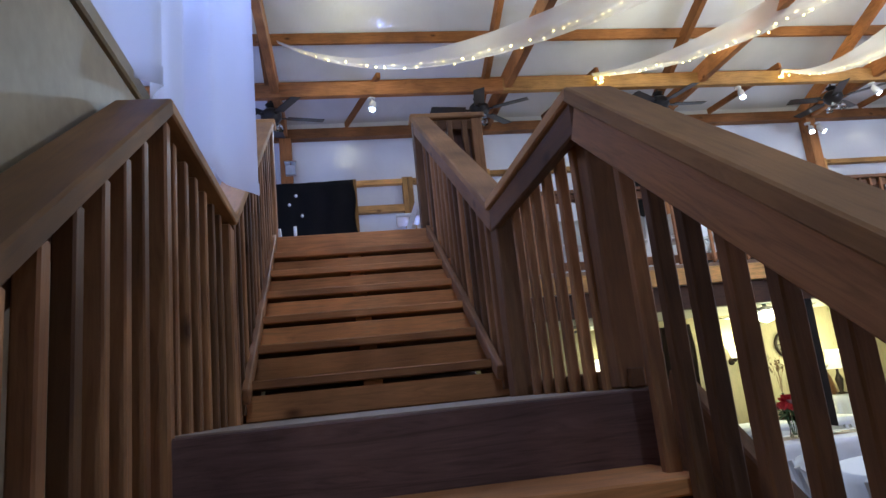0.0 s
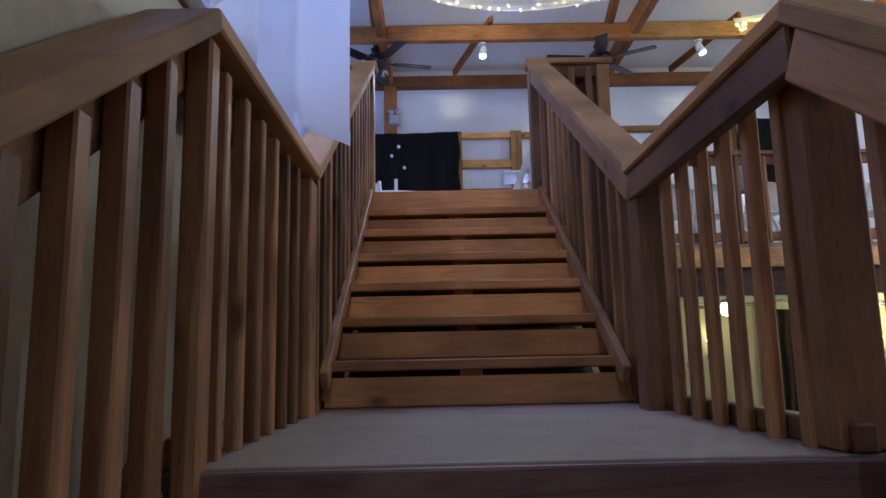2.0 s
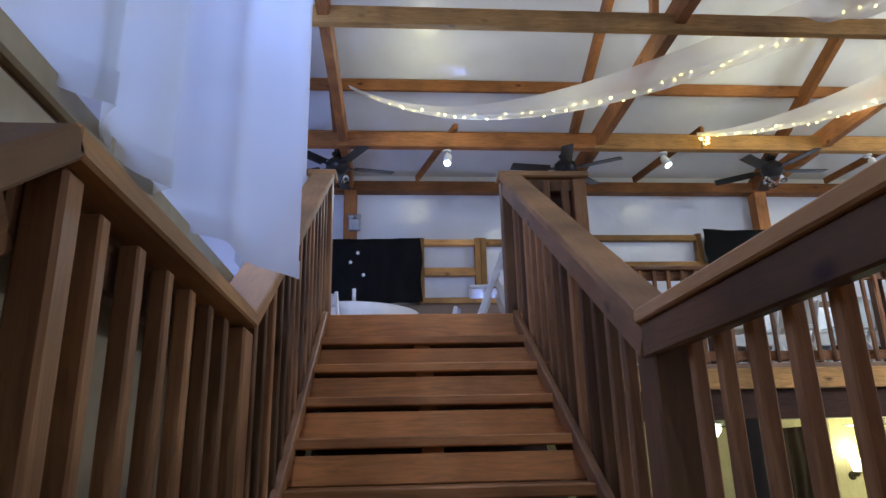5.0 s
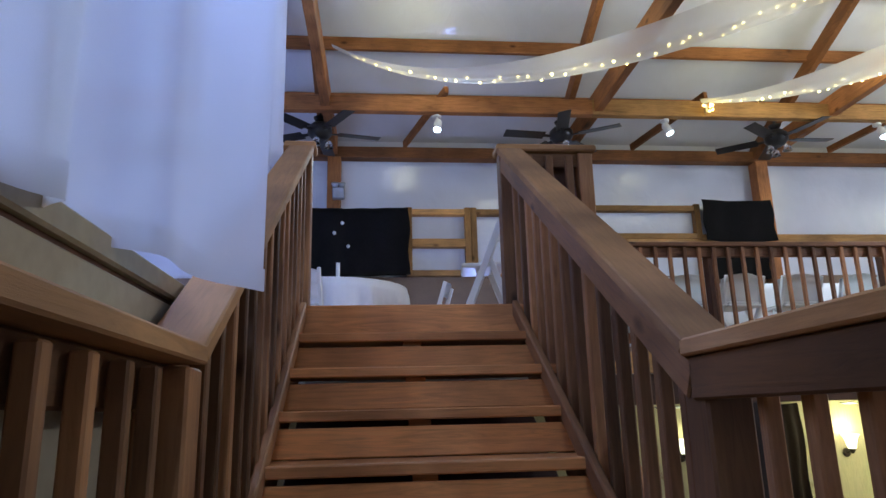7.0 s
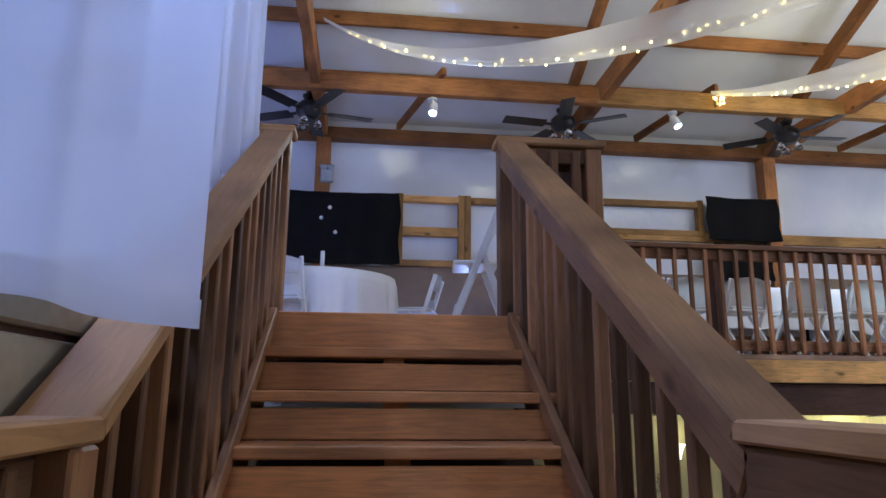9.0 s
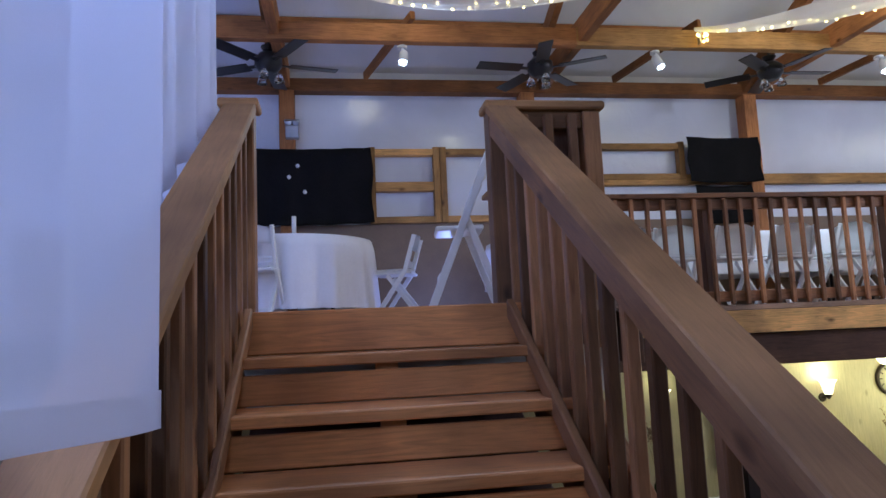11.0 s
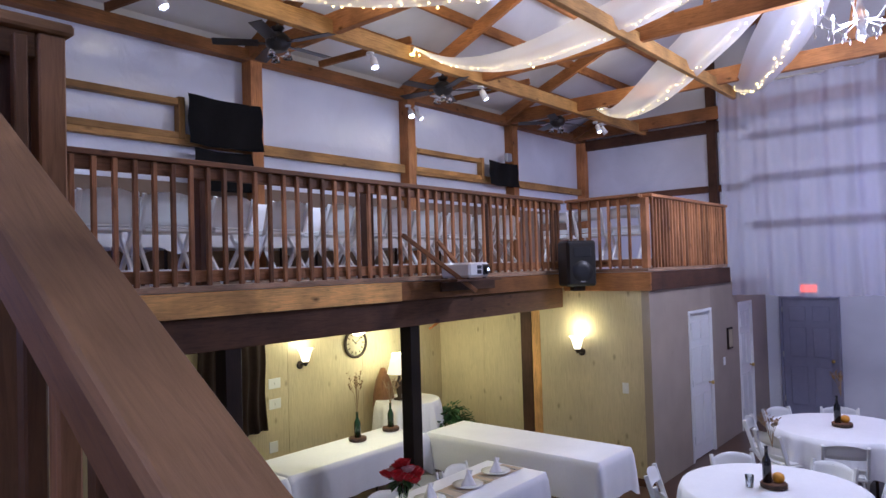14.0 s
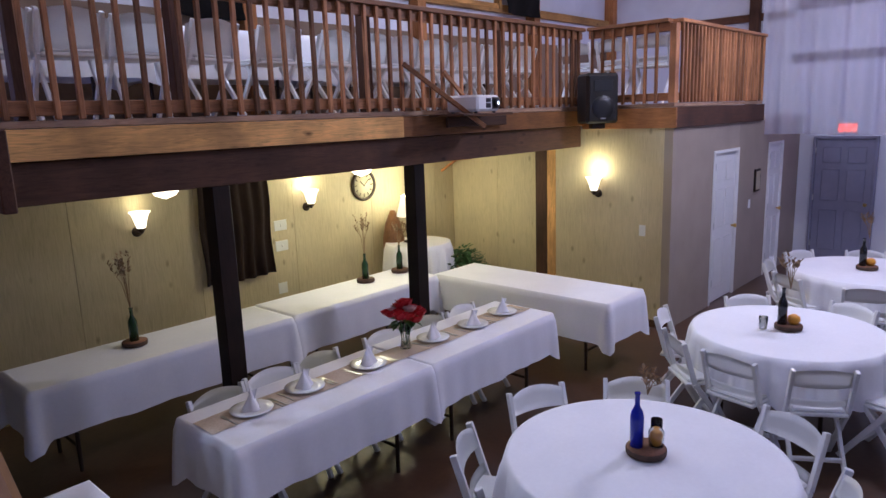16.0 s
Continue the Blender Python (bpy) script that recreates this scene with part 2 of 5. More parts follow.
def beam(a, b, width, depth, bevel=0.004, bm=None):
    """A board from a to b: width sideways, depth upwards, its axis in the middle."""
    bm = bm or bmesh.new()
    a, b = Vector(a), Vector(b)
    d = b - a
    side = d.cross(Vector((0, 0, 1)))
    side = side.normalized() if side.length > 1e-5 else Vector((1, 0, 0))
    d.normalize()
    up = side.cross(d)
    rot = Matrix((side, d, up)).transposed().to_4x4()
    m = Matrix.Translation((a + b) / 2) @ rot
    n = (b - a).length / 2
    return box(bm, -width / 2, width / 2, -n, n, -depth / 2, depth / 2, bevel, m)


def rod(a, b, r0, r1=None, sides=10, bm=None):
    bm = bm or bmesh.new()
    a, b = Vector(a), Vector(b)
    r = bmesh.ops.create_cone(bm, cap_ends=True, segments=sides, radius1=r0, radius2=r0 if r1 is None else r1, depth=(b - a).length)
    bmesh.ops.transform(bm, matrix=Matrix.Translation((a + b) / 2) @ (b - a).to_track_quat("Z", "Y").to_matrix().to_4x4(), verts=r["verts"])
    return bm


def turned(profile, sides=20, at=(0, 0, 0), bm=None, tilt=None):
    """A turned body from (radius, height) pairs."""
    bm = bm or bmesh.new()
    rings = []
    m = Matrix.Translation(at) @ (tilt or Matrix())
    for r, z in profile:
        rings.append([bm.verts.new(m @ Vector((r * math.cos(i * math.tau / sides), r * math.sin(i * math.tau / sides), z))) for i in range(sides)])
    for lo, hi in zip(rings, rings[1:]):
        for i in range(sides):
            f = bm.faces.new((lo[i], lo[(i + 1) % sides], hi[(i + 1) % sides], hi[i]))
            f.smooth = True
    bm.faces.new(reversed(rings[0]))
    bm.faces.new(rings[-1])
    return bm


def sheet(fn, nu, nv, bm=None):
    """A smooth sheet: fn(u, v) for u, v from 0 to 1."""
    bm = bm or bmesh.new()
    g = [[bm.verts.new(fn(i / nu, j / nv)) for j in range(nv + 1)] for i in range(nu + 1)]
    for i in range(nu):
        for j in range(nv):
            bm.faces.new((g[i][j], g[i + 1][j], g[i + 1][j + 1], g[i][j + 1])).smooth = True
    return bm


def mesh_of(name, bm, mat):
    me = bpy.data.meshes.new(name)
    bmesh.ops.recalc_face_normals(bm, faces=bm.faces)
    bm.to_mesh(me)
    bm.free()
    me.materials.append(mat)
    return me


def part(name, bm, mat, parent, label=""):
    ob = new(name, mesh_of(name, bm, mat))
    ob.parent = parent
    return tagged(ob, label)


def board(name, a, b, width, depth, mat, parent):
    """A board from a to b whose own y axis runs along it, so that the grain does too."""
    a, b = Vector(a), Vector(b)
    d = (b - a).normalized()
    side = d.cross(Vector((0, 0, 1))).normalized()
    m = Matrix((side, d, side.cross(d))).transposed().to_4x4()
    n = (b - a).length / 2
    o = part(name, boxed(-width / 2, width / 2, -n, n, -depth / 2, depth / 2, bevel=0.005), mat, parent)
    o.matrix_basis = Matrix.Translation((a + b) / 2) @ m
    return o


def thing(name, at, label, category, group="", rz=0.0):
    ob = new(name)
    ob.matrix_world = pose(*at, 0, 0, rz)
    return tagged(ob, label, category, group)


def single(name, bm, mat, label, category, group="", at=(0, 0, 0)):
    ob = new(name, mesh_of(name, bm, mat))
    ob.location = at
    return tagged(ob, label, category, group)


def setting(name, bm, mat, label):
    return tagged(new(name, mesh_of(name, bm, mat)), label, kind="structure")


# ---- the hall ----
NORTH, EAST, SOUTH, WEST = 11.68, 12.72, -1.2, -3.4
DECK, LAND, RISE, RUN = 2.6, 1.44, 0.1657, 0.257
NOSE_TOP = 7.145
FRONT, LOW_RISE, LOW_RUN = 4.31, 0.18, 0.26
EAVE, SLOPE = 5.42, 0.42
RIM, BLOCK_X, BLOCK_Y = 9.4, 7.83, 8.27
RIDGE_Y = 5.2


def roof_z(y):
    return EAVE + SLOPE * (NORTH - y) if y > RIDGE_Y else EAVE + SLOPE * (NORTH - RIDGE_Y) - SLOPE * (RIDGE_Y - y)


setting("floor", boxed(WEST - 0.3, EAST + 0.3, SOUTH - 0.3, NORTH + 0.3, -0.2, 0), FLOOR, "glossy brown stained concrete hall floor")
setting("wall_north", boxed(WEST, EAST, NORTH + 0.08, NORTH + 0.25, 0, 8.4), FILM, "white plastic film stretched over the long wall")
setting("wall_east", boxed(EAST, EAST + 0.2, SOUTH, NORTH + 0.25, 0, 8.6), FILM, "white plastic film over the end wall")
setting("wall_south", boxed(WEST, EAST, SOUTH - 0.2, SOUTH, 0, 8.4), FILM, "plain white closing wall")
setting("wall_west", boxed(WEST - 0.2, WEST, SOUTH, NORTH + 0.25, 0, 8.6), FILM, "plain white closing wall")
bm = bmesh.new()
for y0, y1 in ((RIDGE_Y, NORTH + 0.3), (SOUTH - 0.3, RIDGE_Y)):
    vs = [bm.verts.new((x, y, roof_z(y) + 0.02 + h)) for h in (0, 0.12) for x, y in ((WEST - 0.2, y0), (EAST + 0.2, y0), (EAST + 0.2, y1), (WEST - 0.2, y1))]
    for q in ((0, 1, 2, 3), (4, 5, 6, 7), (0, 1, 5, 4), (1, 2, 6, 5), (2, 3, 7, 6), (3, 0, 4, 7)):
        bm.faces.new([vs[i] for i in q])
setting("ceiling", bm, FILM, "white plastic film under the sloping roof")
rng = random.Random(7)
# north wall framing
for x in (-0.69, 1.98, 4.72, 7.36, 10.05, EAST - 0.1):
    setting("wall_post", boxed(x - 0.08, x + 0.08, NORTH - 0.1, NORTH + 0.08, DECK, 5.138, bevel=0.005), BEAM_Z, "rough brown timber wall post")
setting("wall_plate", boxed(WEST, EAST, NORTH - 0.07, NORTH + 0.08, 5.14, 5.28, bevel=0.004), BEAM_X, "brown timber plate along the wall top")
setting("wainscot", boxed(WEST, EAST, NORTH + 0.02, NORTH + 0.08, DECK, 3.67), WAINSCOT, "brown wall panelling behind the tables")
setting("wall_girt", boxed(2.03, EAST, NORTH - 0.02, NORTH + 0.06, 4.07, 4.19, bevel=0.004), TRIM_X, "brown timber rail across the wall")
setting("wall_girt", boxed(EAST - 0.1, EAST, BLOCK_Y + 0.2, NORTH - 0.1, 4.98, 5.18, bevel=0.004), DARK_BEAM_Y, "dark timber rail on the end wall")
setting("wall_girt", boxed(EAST - 0.06, EAST, BLOCK_Y + 0.2, NORTH - 0.1, 3.9, 4.02, bevel=0.004), DARK_BEAM_Y, "dark timber rail on the end wall")
for z in (3.2, 4.0, 4.75):
    setting("wall_girt", boxed(EAST - 0.05, EAST, SOUTH, BLOCK_Y + 0.18, z, z + 0.13, bevel=0.004), DARK_BEAM_Y, "dark timber rail on the end wall")
for y in (9.05, 6.3, 3.5):
    setting("wall_post", boxed(EAST - 0.12, EAST, y - 0.08, y + 0.08, 2.35, 6.4, bevel=0.005), DARK_BEAM_Z, "dark timber post of the end wall")


def window(x0, x1, z0, z1, mid=None):
    """Timber frame of a covered window in the north wall."""
    w = tagged(new("window_frame_wall"), "brown timber window frame over white film", kind="structure")
    f = 0.07
    for a in ((x0, x1, z1 - f, z1), (x0, x1, z0, z0 + f)) + (((x0, x1, mid - 0.05, mid + 0.05),) if mid else ()):
        part("frame_rail", boxed(a[0] + f, a[1] - f, NORTH - 0.03, NORTH + 0.07, a[2], a[3], bevel=0.004), TRIM_X, w)
    for x in (x0, x1 - f):
        part("frame_stile", boxed(x, x + f, NORTH - 0.035, NORTH + 0.07, z0, z1 + 0.02, bevel=0.004), TRIM_Z, w)


window(0.17, 0.95, 3.675, 4.5, 4.08)
window(0.955, 1.89, 3.675, 4.5)
window(2.08, 3.86, 4.13, 4.56)
window(7.46, 9.2, 4.12, 4.47)


def hung_cloth(name, x0, x1, z0, z1, y, mat, label, folds=5, depth=0.02):
    w = x1 - x0
    bm = sheet(lambda u, v: (x0 + w * u + 0.012 * math.sin(9 * v + 5 * u), y - depth * (0.6 + math.sin(u * folds * math.tau + v) * (0.4 + 0.5 * v)), z1 - (z1 - z0) * v - 0.02 * math.sin(u * 3.0)), 48, 12)
    r = bmesh.ops.solidify(bm, geom=list(bm.faces), thickness=0.006)
    return single(name, bm, mat, label, "cloth")


hung_cloth("black_cloth", -1.42, 0.2, 3.67, 4.49, NORTH - 0.12, BLACK_CLOTH, "black cloth hung over a window frame")
hung_cloth("black_cloth", 3.84, 4.76, 4.08, 4.61, NORTH - 0.12, BLACK_CLOTH, "small black cloth covering part of a window", 2)
hung_cloth("black_cloth", 9.2, 10.06, 4.05, 4.45, NORTH - 0.12, BLACK_CLOTH, "small black cloth covering part of a window", 2)
hung_cloth("black_cloth", 3.9, 4.62, 3.6, 4.04, NORTH - 0.12, BLACK_CLOTH, "small black cloth hung under the window rail", 2)
hung_cloth("brown_curtain", 3.92, 4.77, 0.86, 2.12, NORTH - 0.04, BROWN_CLOTH, "dark brown curtain over a window under the loft", 6, 0.035)
for i, (x, z) in enumerate(((-0.58, 4.26), (-0.67, 4.14), (-0.51, 3.98))):
    single("white_ornament", turned([(0.012, 0), (0.024, 0.02), (0.012, 0.04)], 8, (x, NORTH - 0.17, z)), CHINA, "small white ornament hung on the black cloth", "ornament", "white ornaments")

# roof timbers
for y in (11.05, 10.35, 9.6, 8.9, 7.5, 6.8, 6.1):
    setting("purlin", boxed(WEST, EAST, y - 0.025, y + 0.025, roof_z(y) - 0.13, roof_z(y) + 0.01, bevel=0.004), BEAM_X, "brown timber purlin under the roof film")
for x in (-0.74, 2.12, 4.76, 7.36, 9.93, 12.3):
    setting("truss_top_chord", beam((x - 0.08, NORTH, roof_z(NORTH) - 0.18), (x - 0.08, RIDGE_Y, roof_z(RIDGE_Y) - 0.18), 0.07, 0.17), BEAM_Y, "brown timber rafter of a roof truss")
    setting("truss_bottom_chord", boxed(x, x + 0.09, RIDGE_Y - 3.0, NORTH - 0.1, 5.16, 5.38, bevel=0.005), BEAM_Y, "brown horizontal bottom chord of a roof truss")
    for y in (8.4, 6.4):
        setting("truss_web", beam((x - 0.02, y, 5.38), (x - 0.02, y - 0.35, roof_z(y - 0.35) - 0.25), 0.06, 0.09), BEAM_Z, "brown timber web of a roof truss")
    setting("knee_brace", beam((x + 0.9, NORTH - 0.1, 5.3), (x + 1.3, 10.36, 5.42), 0.05, 0.08), BEAM_Y, "slanting timber brace under the roof")
setting("roof_beam", boxed(WEST, 2.1, 10.27, 10.36, 5.12, 5.29, bevel=0.005), BEAM_X, "long brown timber beam carrying spotlights")
setting("roof_beam", boxed(2.1, EAST, 10.27, 10.36, 5.12, 5.3, bevel=0.005), TRIM_X, "long pale timber beam carrying spotlights")
setting("roof_beam", boxed(WEST, EAST, 8.06, 8.13, 5.1, 5.26, bevel=0.005), TRIM_X, "long brown timber beam below the trusses")
setting("roof_beam", boxed(WEST, EAST, 5.6, 5.67, 5.1, 5.26, bevel=0.005), TRIM_X, "long brown timber beam below the trusses")

# ---- loft ----
bm = boxed(WEST, EAST, RIM, NORTH + 0.02, DECK - 0.04, DECK)
box(bm, WEST, 1.05, NOSE_TOP, RIM - 0.002, DECK - 0.04, DECK)
box(bm, BLOCK_X, 10.74, BLOCK_Y, RIM - 0.002, DECK - 0.04, DECK)
setting("loft_floor", bm, DECK_Y, "brown boarded loft floor")
setting("rim_board", boxed(1.09, 4.74, RIM - 0.04, RIM, 2.375, DECK - 0.045, bevel=0.004), TRIM_X, "pale brown rim board of the loft")
setting("rim_board", boxed(4.74, BLOCK_X - 0.042, RIM - 0.03, RIM, 2.375, DECK - 0.045, bevel=0.004), BEAM_X, "brown rim board of the loft")
setting("loft_beam", boxed(1.05, BLOCK_X - 0.03, RIM + 0.02, RIM + 0.16, 2.12, 2.37, bevel=0.004), DARK_BEAM_X, "dark stained beam under the loft")
setting("rim_board_end", boxed(BLOCK_X - 0.04, BLOCK_X, BLOCK_Y - 0.04, RIM, 2.33, DECK - 0.045, bevel=0.004), BEAM_Y, "brown rim board over the side wall")
setting("rim_board_front", boxed(BLOCK_X + 0.002, 10.74, BLOCK_Y - 0.04, BLOCK_Y, 2.33, DECK - 0.045, bevel=0.004), DARK_BEAM_X, "dark brown rim board over the doors")
setting("rim_board_side", boxed(1.05, 1.086, NOSE_TOP, RIM - 0.004, 2.33, DECK - 0.045, bevel=0.004), DARK_BEAM_Y, "dark brown rim board beside the stairs")
setting("loft_soffit", boxed(WEST, BLOCK_X, RIM + 0.17, NORTH, 2.2, 2.4), PLASTER, "plain soffit under the loft")
setting("loft_soffit", boxed(WEST, 1.04, 7.4, RIM + 0.15, 2.2, 2.4), PLASTER, "plain soffit under the loft")
for x in (2.97, 4.97):
    setting("loft_post", boxed(x - 0.07, x + 0.07, RIM + 0.02, RIM + 0.16, 0, 2.12, bevel=0.006), POST_DARK, "dark stained square post under the loft")
for i, x in enumerate(np.arange(WEST, 7.9, 1.22)):
    setting("wall_under_loft", boxed(x, min(x + 1.216, 8.0), NORTH, NORTH + 0.07, 0, 2.2), PLY_Z, "yellowish plywood wall sheet under the loft")
setting("side_room_wall", boxed(BLOCK_X, BLOCK_X + 0.1, BLOCK_Y + 0.1, 9.8, 0, 2.33), PLY_Z, "yellowish plywood wall with a sconce")
for y0, y1 in ((10.0, 10.85), (10.855, NORTH)):
    setting("recess_wall", boxed(7.98, 8.08, y0, y1, 0, 2.4), PLY_Z, "pale plywood end wall under the loft")
setting("recess_post", boxed(BLOCK_X - 0.02, BLOCK_X + 0.14, 9.93, 10.1, 0, 2.33, bevel=0.005), DARK_BEAM_Z, "dark post beside the side room")
setting("recess_trim", boxed(BLOCK_X - 0.01, BLOCK_X + 0.1, 9.802, 9.928, 0, 2.33, bevel=0.005), TRIM_Z, "brown board at the side room corner")

# wall with the two doors
D1, D2 = (9.04, 9.92), (11.15, 11.85)
for x0, x1, z0, z1 in ((BLOCK_X, D1[0], 0, 2.33), (D1[0], D1[1], 2.0, 2.33), (D1[1], D2[0], 0, 2.33), (D2[0], D2[1], 2.0, 2.33), (D2[1], EAST, 0, 2.33)):
    setting("wall_doors", boxed(x0, x1, BLOCK_Y, BLOCK_Y + 0.1, z0, z1), PLY_GREY, "grey-beige panelled wall with white doors")
setting("baseboard", boxed(BLOCK_X - 0.015, BLOCK_X, BLOCK_Y, 9.62, 0, 0.09, bevel=0.003), DARK_BEAM_Y, "brown baseboard along the side room")
setting("room_lid", boxed(10.75, EAST, BLOCK_Y, RIM - 0.01, 2.335, 2.4), PLASTER, "plain ceiling of the side room")


def door(name, x0, x1, z1, mat, label):
    d = tagged(new(name), label, kind="structure")
    d.location = (x0, BLOCK_Y + 0.02, 0)
    w = x1 - x0
    part("door_leaf", boxed(0.045, w - 0.045, 0.0, 0.04, 0.01, z1 - 0.045, bevel=0.004), mat, d)
    for a, b in ((0, 0.042), (w - 0.042, w)):
        part("door_frame", boxed(a, b, -0.035, 0.06, 0, z1 - 0.001, bevel=0.004), mat, d)
    part("door_frame", boxed(0.0425, w - 0.0425, -0.035, 0.06, z1 - 0.042, z1 - 0.001, bevel=0.004), mat, d)
    p = (w - 0.09 - 0.3) / 2
    for i in range(2):
        xa = 0.045 + 0.1 + i * (p + 0.1)
        for za, zb in ((0.2, 0.85), (1.0, 1.5), (1.6, 1.85)):
            bm = boxed(xa, xa + p, -0.012, 0.0, za, zb, bevel=0.01)
            part("door_panel", bm, mat, d)
    part("door_knob", turned([(0.012, 0), (0.012, 0.03), (0.028, 0.045), (0.026, 0.065), (0.008, 0.075)], 14, (w - 0.11, 0, 0.96), tilt=pose(0, 0, 0, 90)), BRASS, d, "brass door knob")
    for z in (0.25, 1.0, 1.75):
        part("hinge", boxed(0.036, 0.056, -0.04, -0.036, z, z + 0.09), STEEL, d, "steel hinge")
    return d


door("door_1", *D1, 2.0, WHITE_PAINT, "closed white six-panel door")
door("door_2", *D2, 2.0, WHITE_PAINT, "closed white six-panel door")
d = door("door_3", 7.2, 8.1, 2.02, BLUE_GREY, "closed blue-grey exit door in the end wall")
d.matrix_world = pose(EAST - 0.065, 8.04, 0, 0, 0, -90)
ex = thing("exit_sign", (EAST - 0.052, 7.58, 2.06), "lit red exit sign above the grey door", "sign", rz=-90)
part("housing", boxed(-0.14, 0.14, 0, 0.05, 0.01, 0.17, bevel=0.008), WHITE_METAL, ex)
part("face", boxed(-0.128, 0.128, -0.004, -0.0005, 0.02, 0.16), EXIT_BACK, ex, "glowing red sign face")
txt = bpy.data.curves.new("exit_text", "FONT")
txt.body, txt.size, txt.align_x, txt.extrude = "EXIT", 0.125, "CENTER", 0.002
tmp = new("lettering_source", txt)
letters = bpy.data.meshes.new_from_object(tmp.evaluated_get(bpy.context.evaluated_depsgraph_get()))
bpy.data.objects.remove(tmp)
letters.materials.clear()
letters.materials.append(EXIT_GLOW)
lo = new("lettering", letters)
lo.parent, lo.matrix_basis = ex, pose(0, -0.008, 0.045, 90, 0, 0)


def small_plate(name, at, w, h, mat, label, category, facing="y"):
    t = thing(name, at, label, category, rz=0 if facing == "y" else -90)
    part("plate", boxed(-w / 2, w / 2, -0.008, 0, -h / 2, h / 2, bevel=0.003), mat, t)
    if "switch" in name:
        part("toggle", boxed(-0.008, 0.008, -0.018, -0.008, -0.015, 0.015, bevel=0.003), mat, t)
    return t


small_plate("switch_plate", (4.94, NORTH, 1.37), 0.17, 0.12, WHITE_PAINT, "white switch plate on the plywood wall", "switch")
small_plate("switch_plate", (4.94, NORTH, 1.13), 0.17, 0.12, WHITE_PAINT, "white switch plate on the plywood wall", "switch")
small_plate("outlet_plate", (4.91, NORTH, 0.63), 0.12, 0.13, WHITE_PAINT, "white outlet plate on the plywood wall", "outlet")
small_plate("switch_plate", (BLOCK_X, 8.61, 1.15), 0.08, 0.13, WHITE_PAINT, "white switch plate beside the wall corner", "switch", "x")
small_plate("switch_plate", (10.42, BLOCK_Y, 1.18), 0.08, 0.12, WHITE_PAINT, "white switch plate between the doors", "switch")
pic = thing("framed_notice", (10.68, BLOCK_Y, 1.49), "small dark framed notice beside the doors", "picture")
part("frame", boxed(-0.11, 0.11, -0.025, 0, -0.16, 0.16, bevel=0.006), POST_DARK, pic)
part("sheet", boxed(-0.08, 0.08, -0.029, -0.0255, -0.13, 0.13), PANEL_BEIGE, pic)

# ---- staircase ----
stairs = thing("staircase", (0, 0, 0), "brown stained wooden staircase with a mid landing", "stairs")
XL, XR = -0.535, 0.575
NOSE = [6.83 - RUN * (6 - k) for k in range(1, 8)]
for k in range(1, 8):
    y, z = NOSE[k - 1], LAND + RISE * k
    top = DECK if k == 7 else z - 0.06
    part("riser", boxed(XL + 0.002, XR - 0.002, y + 0.02, y + 0.05, z - RISE + 0.002, top, bevel=0.004), STAIR_X, stairs)
    if k < 7:
        part("tread", boxed(XL, XR, y, NOSE[k] + 0.018, z - 0.038, z, bevel=0.005), STAIR_X, stairs)
    part("cleat", boxed(-0.05, 0.03, y + 0.052, y + 0.09, z - 0.12, z - 0.04), STAIR_X, stairs)
part("landing_deck", boxed(XL - 0.05, XR + 0.065, FRONT - 0.005, 5.6, LAND - 0.03, LAND, bevel=0.003), LANDING, stairs, "worn greyish landing board")
part("landing_fascia", boxed(XL - 0.045, XR + 0.06, FRONT - 0.03, FRONT - 0.006, LAND - 0.186, LAND - 0.004, bevel=0.004), DARK_RISER, stairs, "dark brown fascia board")
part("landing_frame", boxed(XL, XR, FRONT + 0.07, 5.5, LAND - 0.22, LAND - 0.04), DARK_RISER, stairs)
for k in range(1, 8):
    y, z = FRONT - LOW_RUN * k, LAND - LOW_RISE * k
    part("tread", boxed(XL, XR, y - 0.02, y + LOW_RUN + 0.02, z - 0.038, z, bevel=0.005), STAIR_X, stairs)
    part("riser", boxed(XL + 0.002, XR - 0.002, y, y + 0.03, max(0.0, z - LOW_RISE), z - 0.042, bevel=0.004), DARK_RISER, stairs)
for x in (XL - 0.025, XR + 0.025):
    # made deeper than needed, to block stray light from the gaps under the treads
    board("stringer", (x, 5.45, LAND - 0.1), (x, 7.12, DECK - 0.15), 0.04, 0.46, RAIL_Y, stairs)
    board("stringer", (x + (0.04 if x > 0 else -0.02), FRONT - 7 * LOW_RUN - 0.1, 0.1), (x + (0.04 if x > 0 else -0.02), FRONT - 0.035, LAND - 0.07), 0.04, 0.26, RAIL_Y, stairs)
# unseen dark sheet added behind the gaps, in place of their shade
part("under_panel", beam((0.02, 5.62, LAND - 0.28), (0.02, 7.3, DECK - 0.42), 1.1, 0.02), DARK_RISER, stairs, "added dark board that keeps the step gaps dark")
for x in (XL - 0.03, XR + 0.03):
    for y in (FRONT + 0.1, 5.29):
        part("support_post", boxed(x - 0.045, x + 0.045, y - 0.045, y + 0.045, 0, LAND - 0.05), RAIL_Z, stairs)


def railing(name, label):
    return thing(name, (0, 0, 0), label, "railing", "stair railings")


def baluster_mesh(h, w, mat, name="baluster"):
    return mesh_of(name, boxed(-w / 2, w / 2, -w / 2, w / 2, 0, h, bevel=0.004), mat)


def baluster(me, parent, x, y, z, name="baluster"):
    o = new(name, me)
    o.parent, o.location = parent, (x, y, z)
    o.rotation_euler[2] = rng.uniform(-0.04, 0.04)
    return o


def upright(parent, x, y, z0, z1, w=0.09, name="newel_post"):
    return part(name, boxed(x - w / 2, x + w / 2, y - w / 2, y + w / 2, z0, z1, bevel=0.006), RAIL_Z, parent)


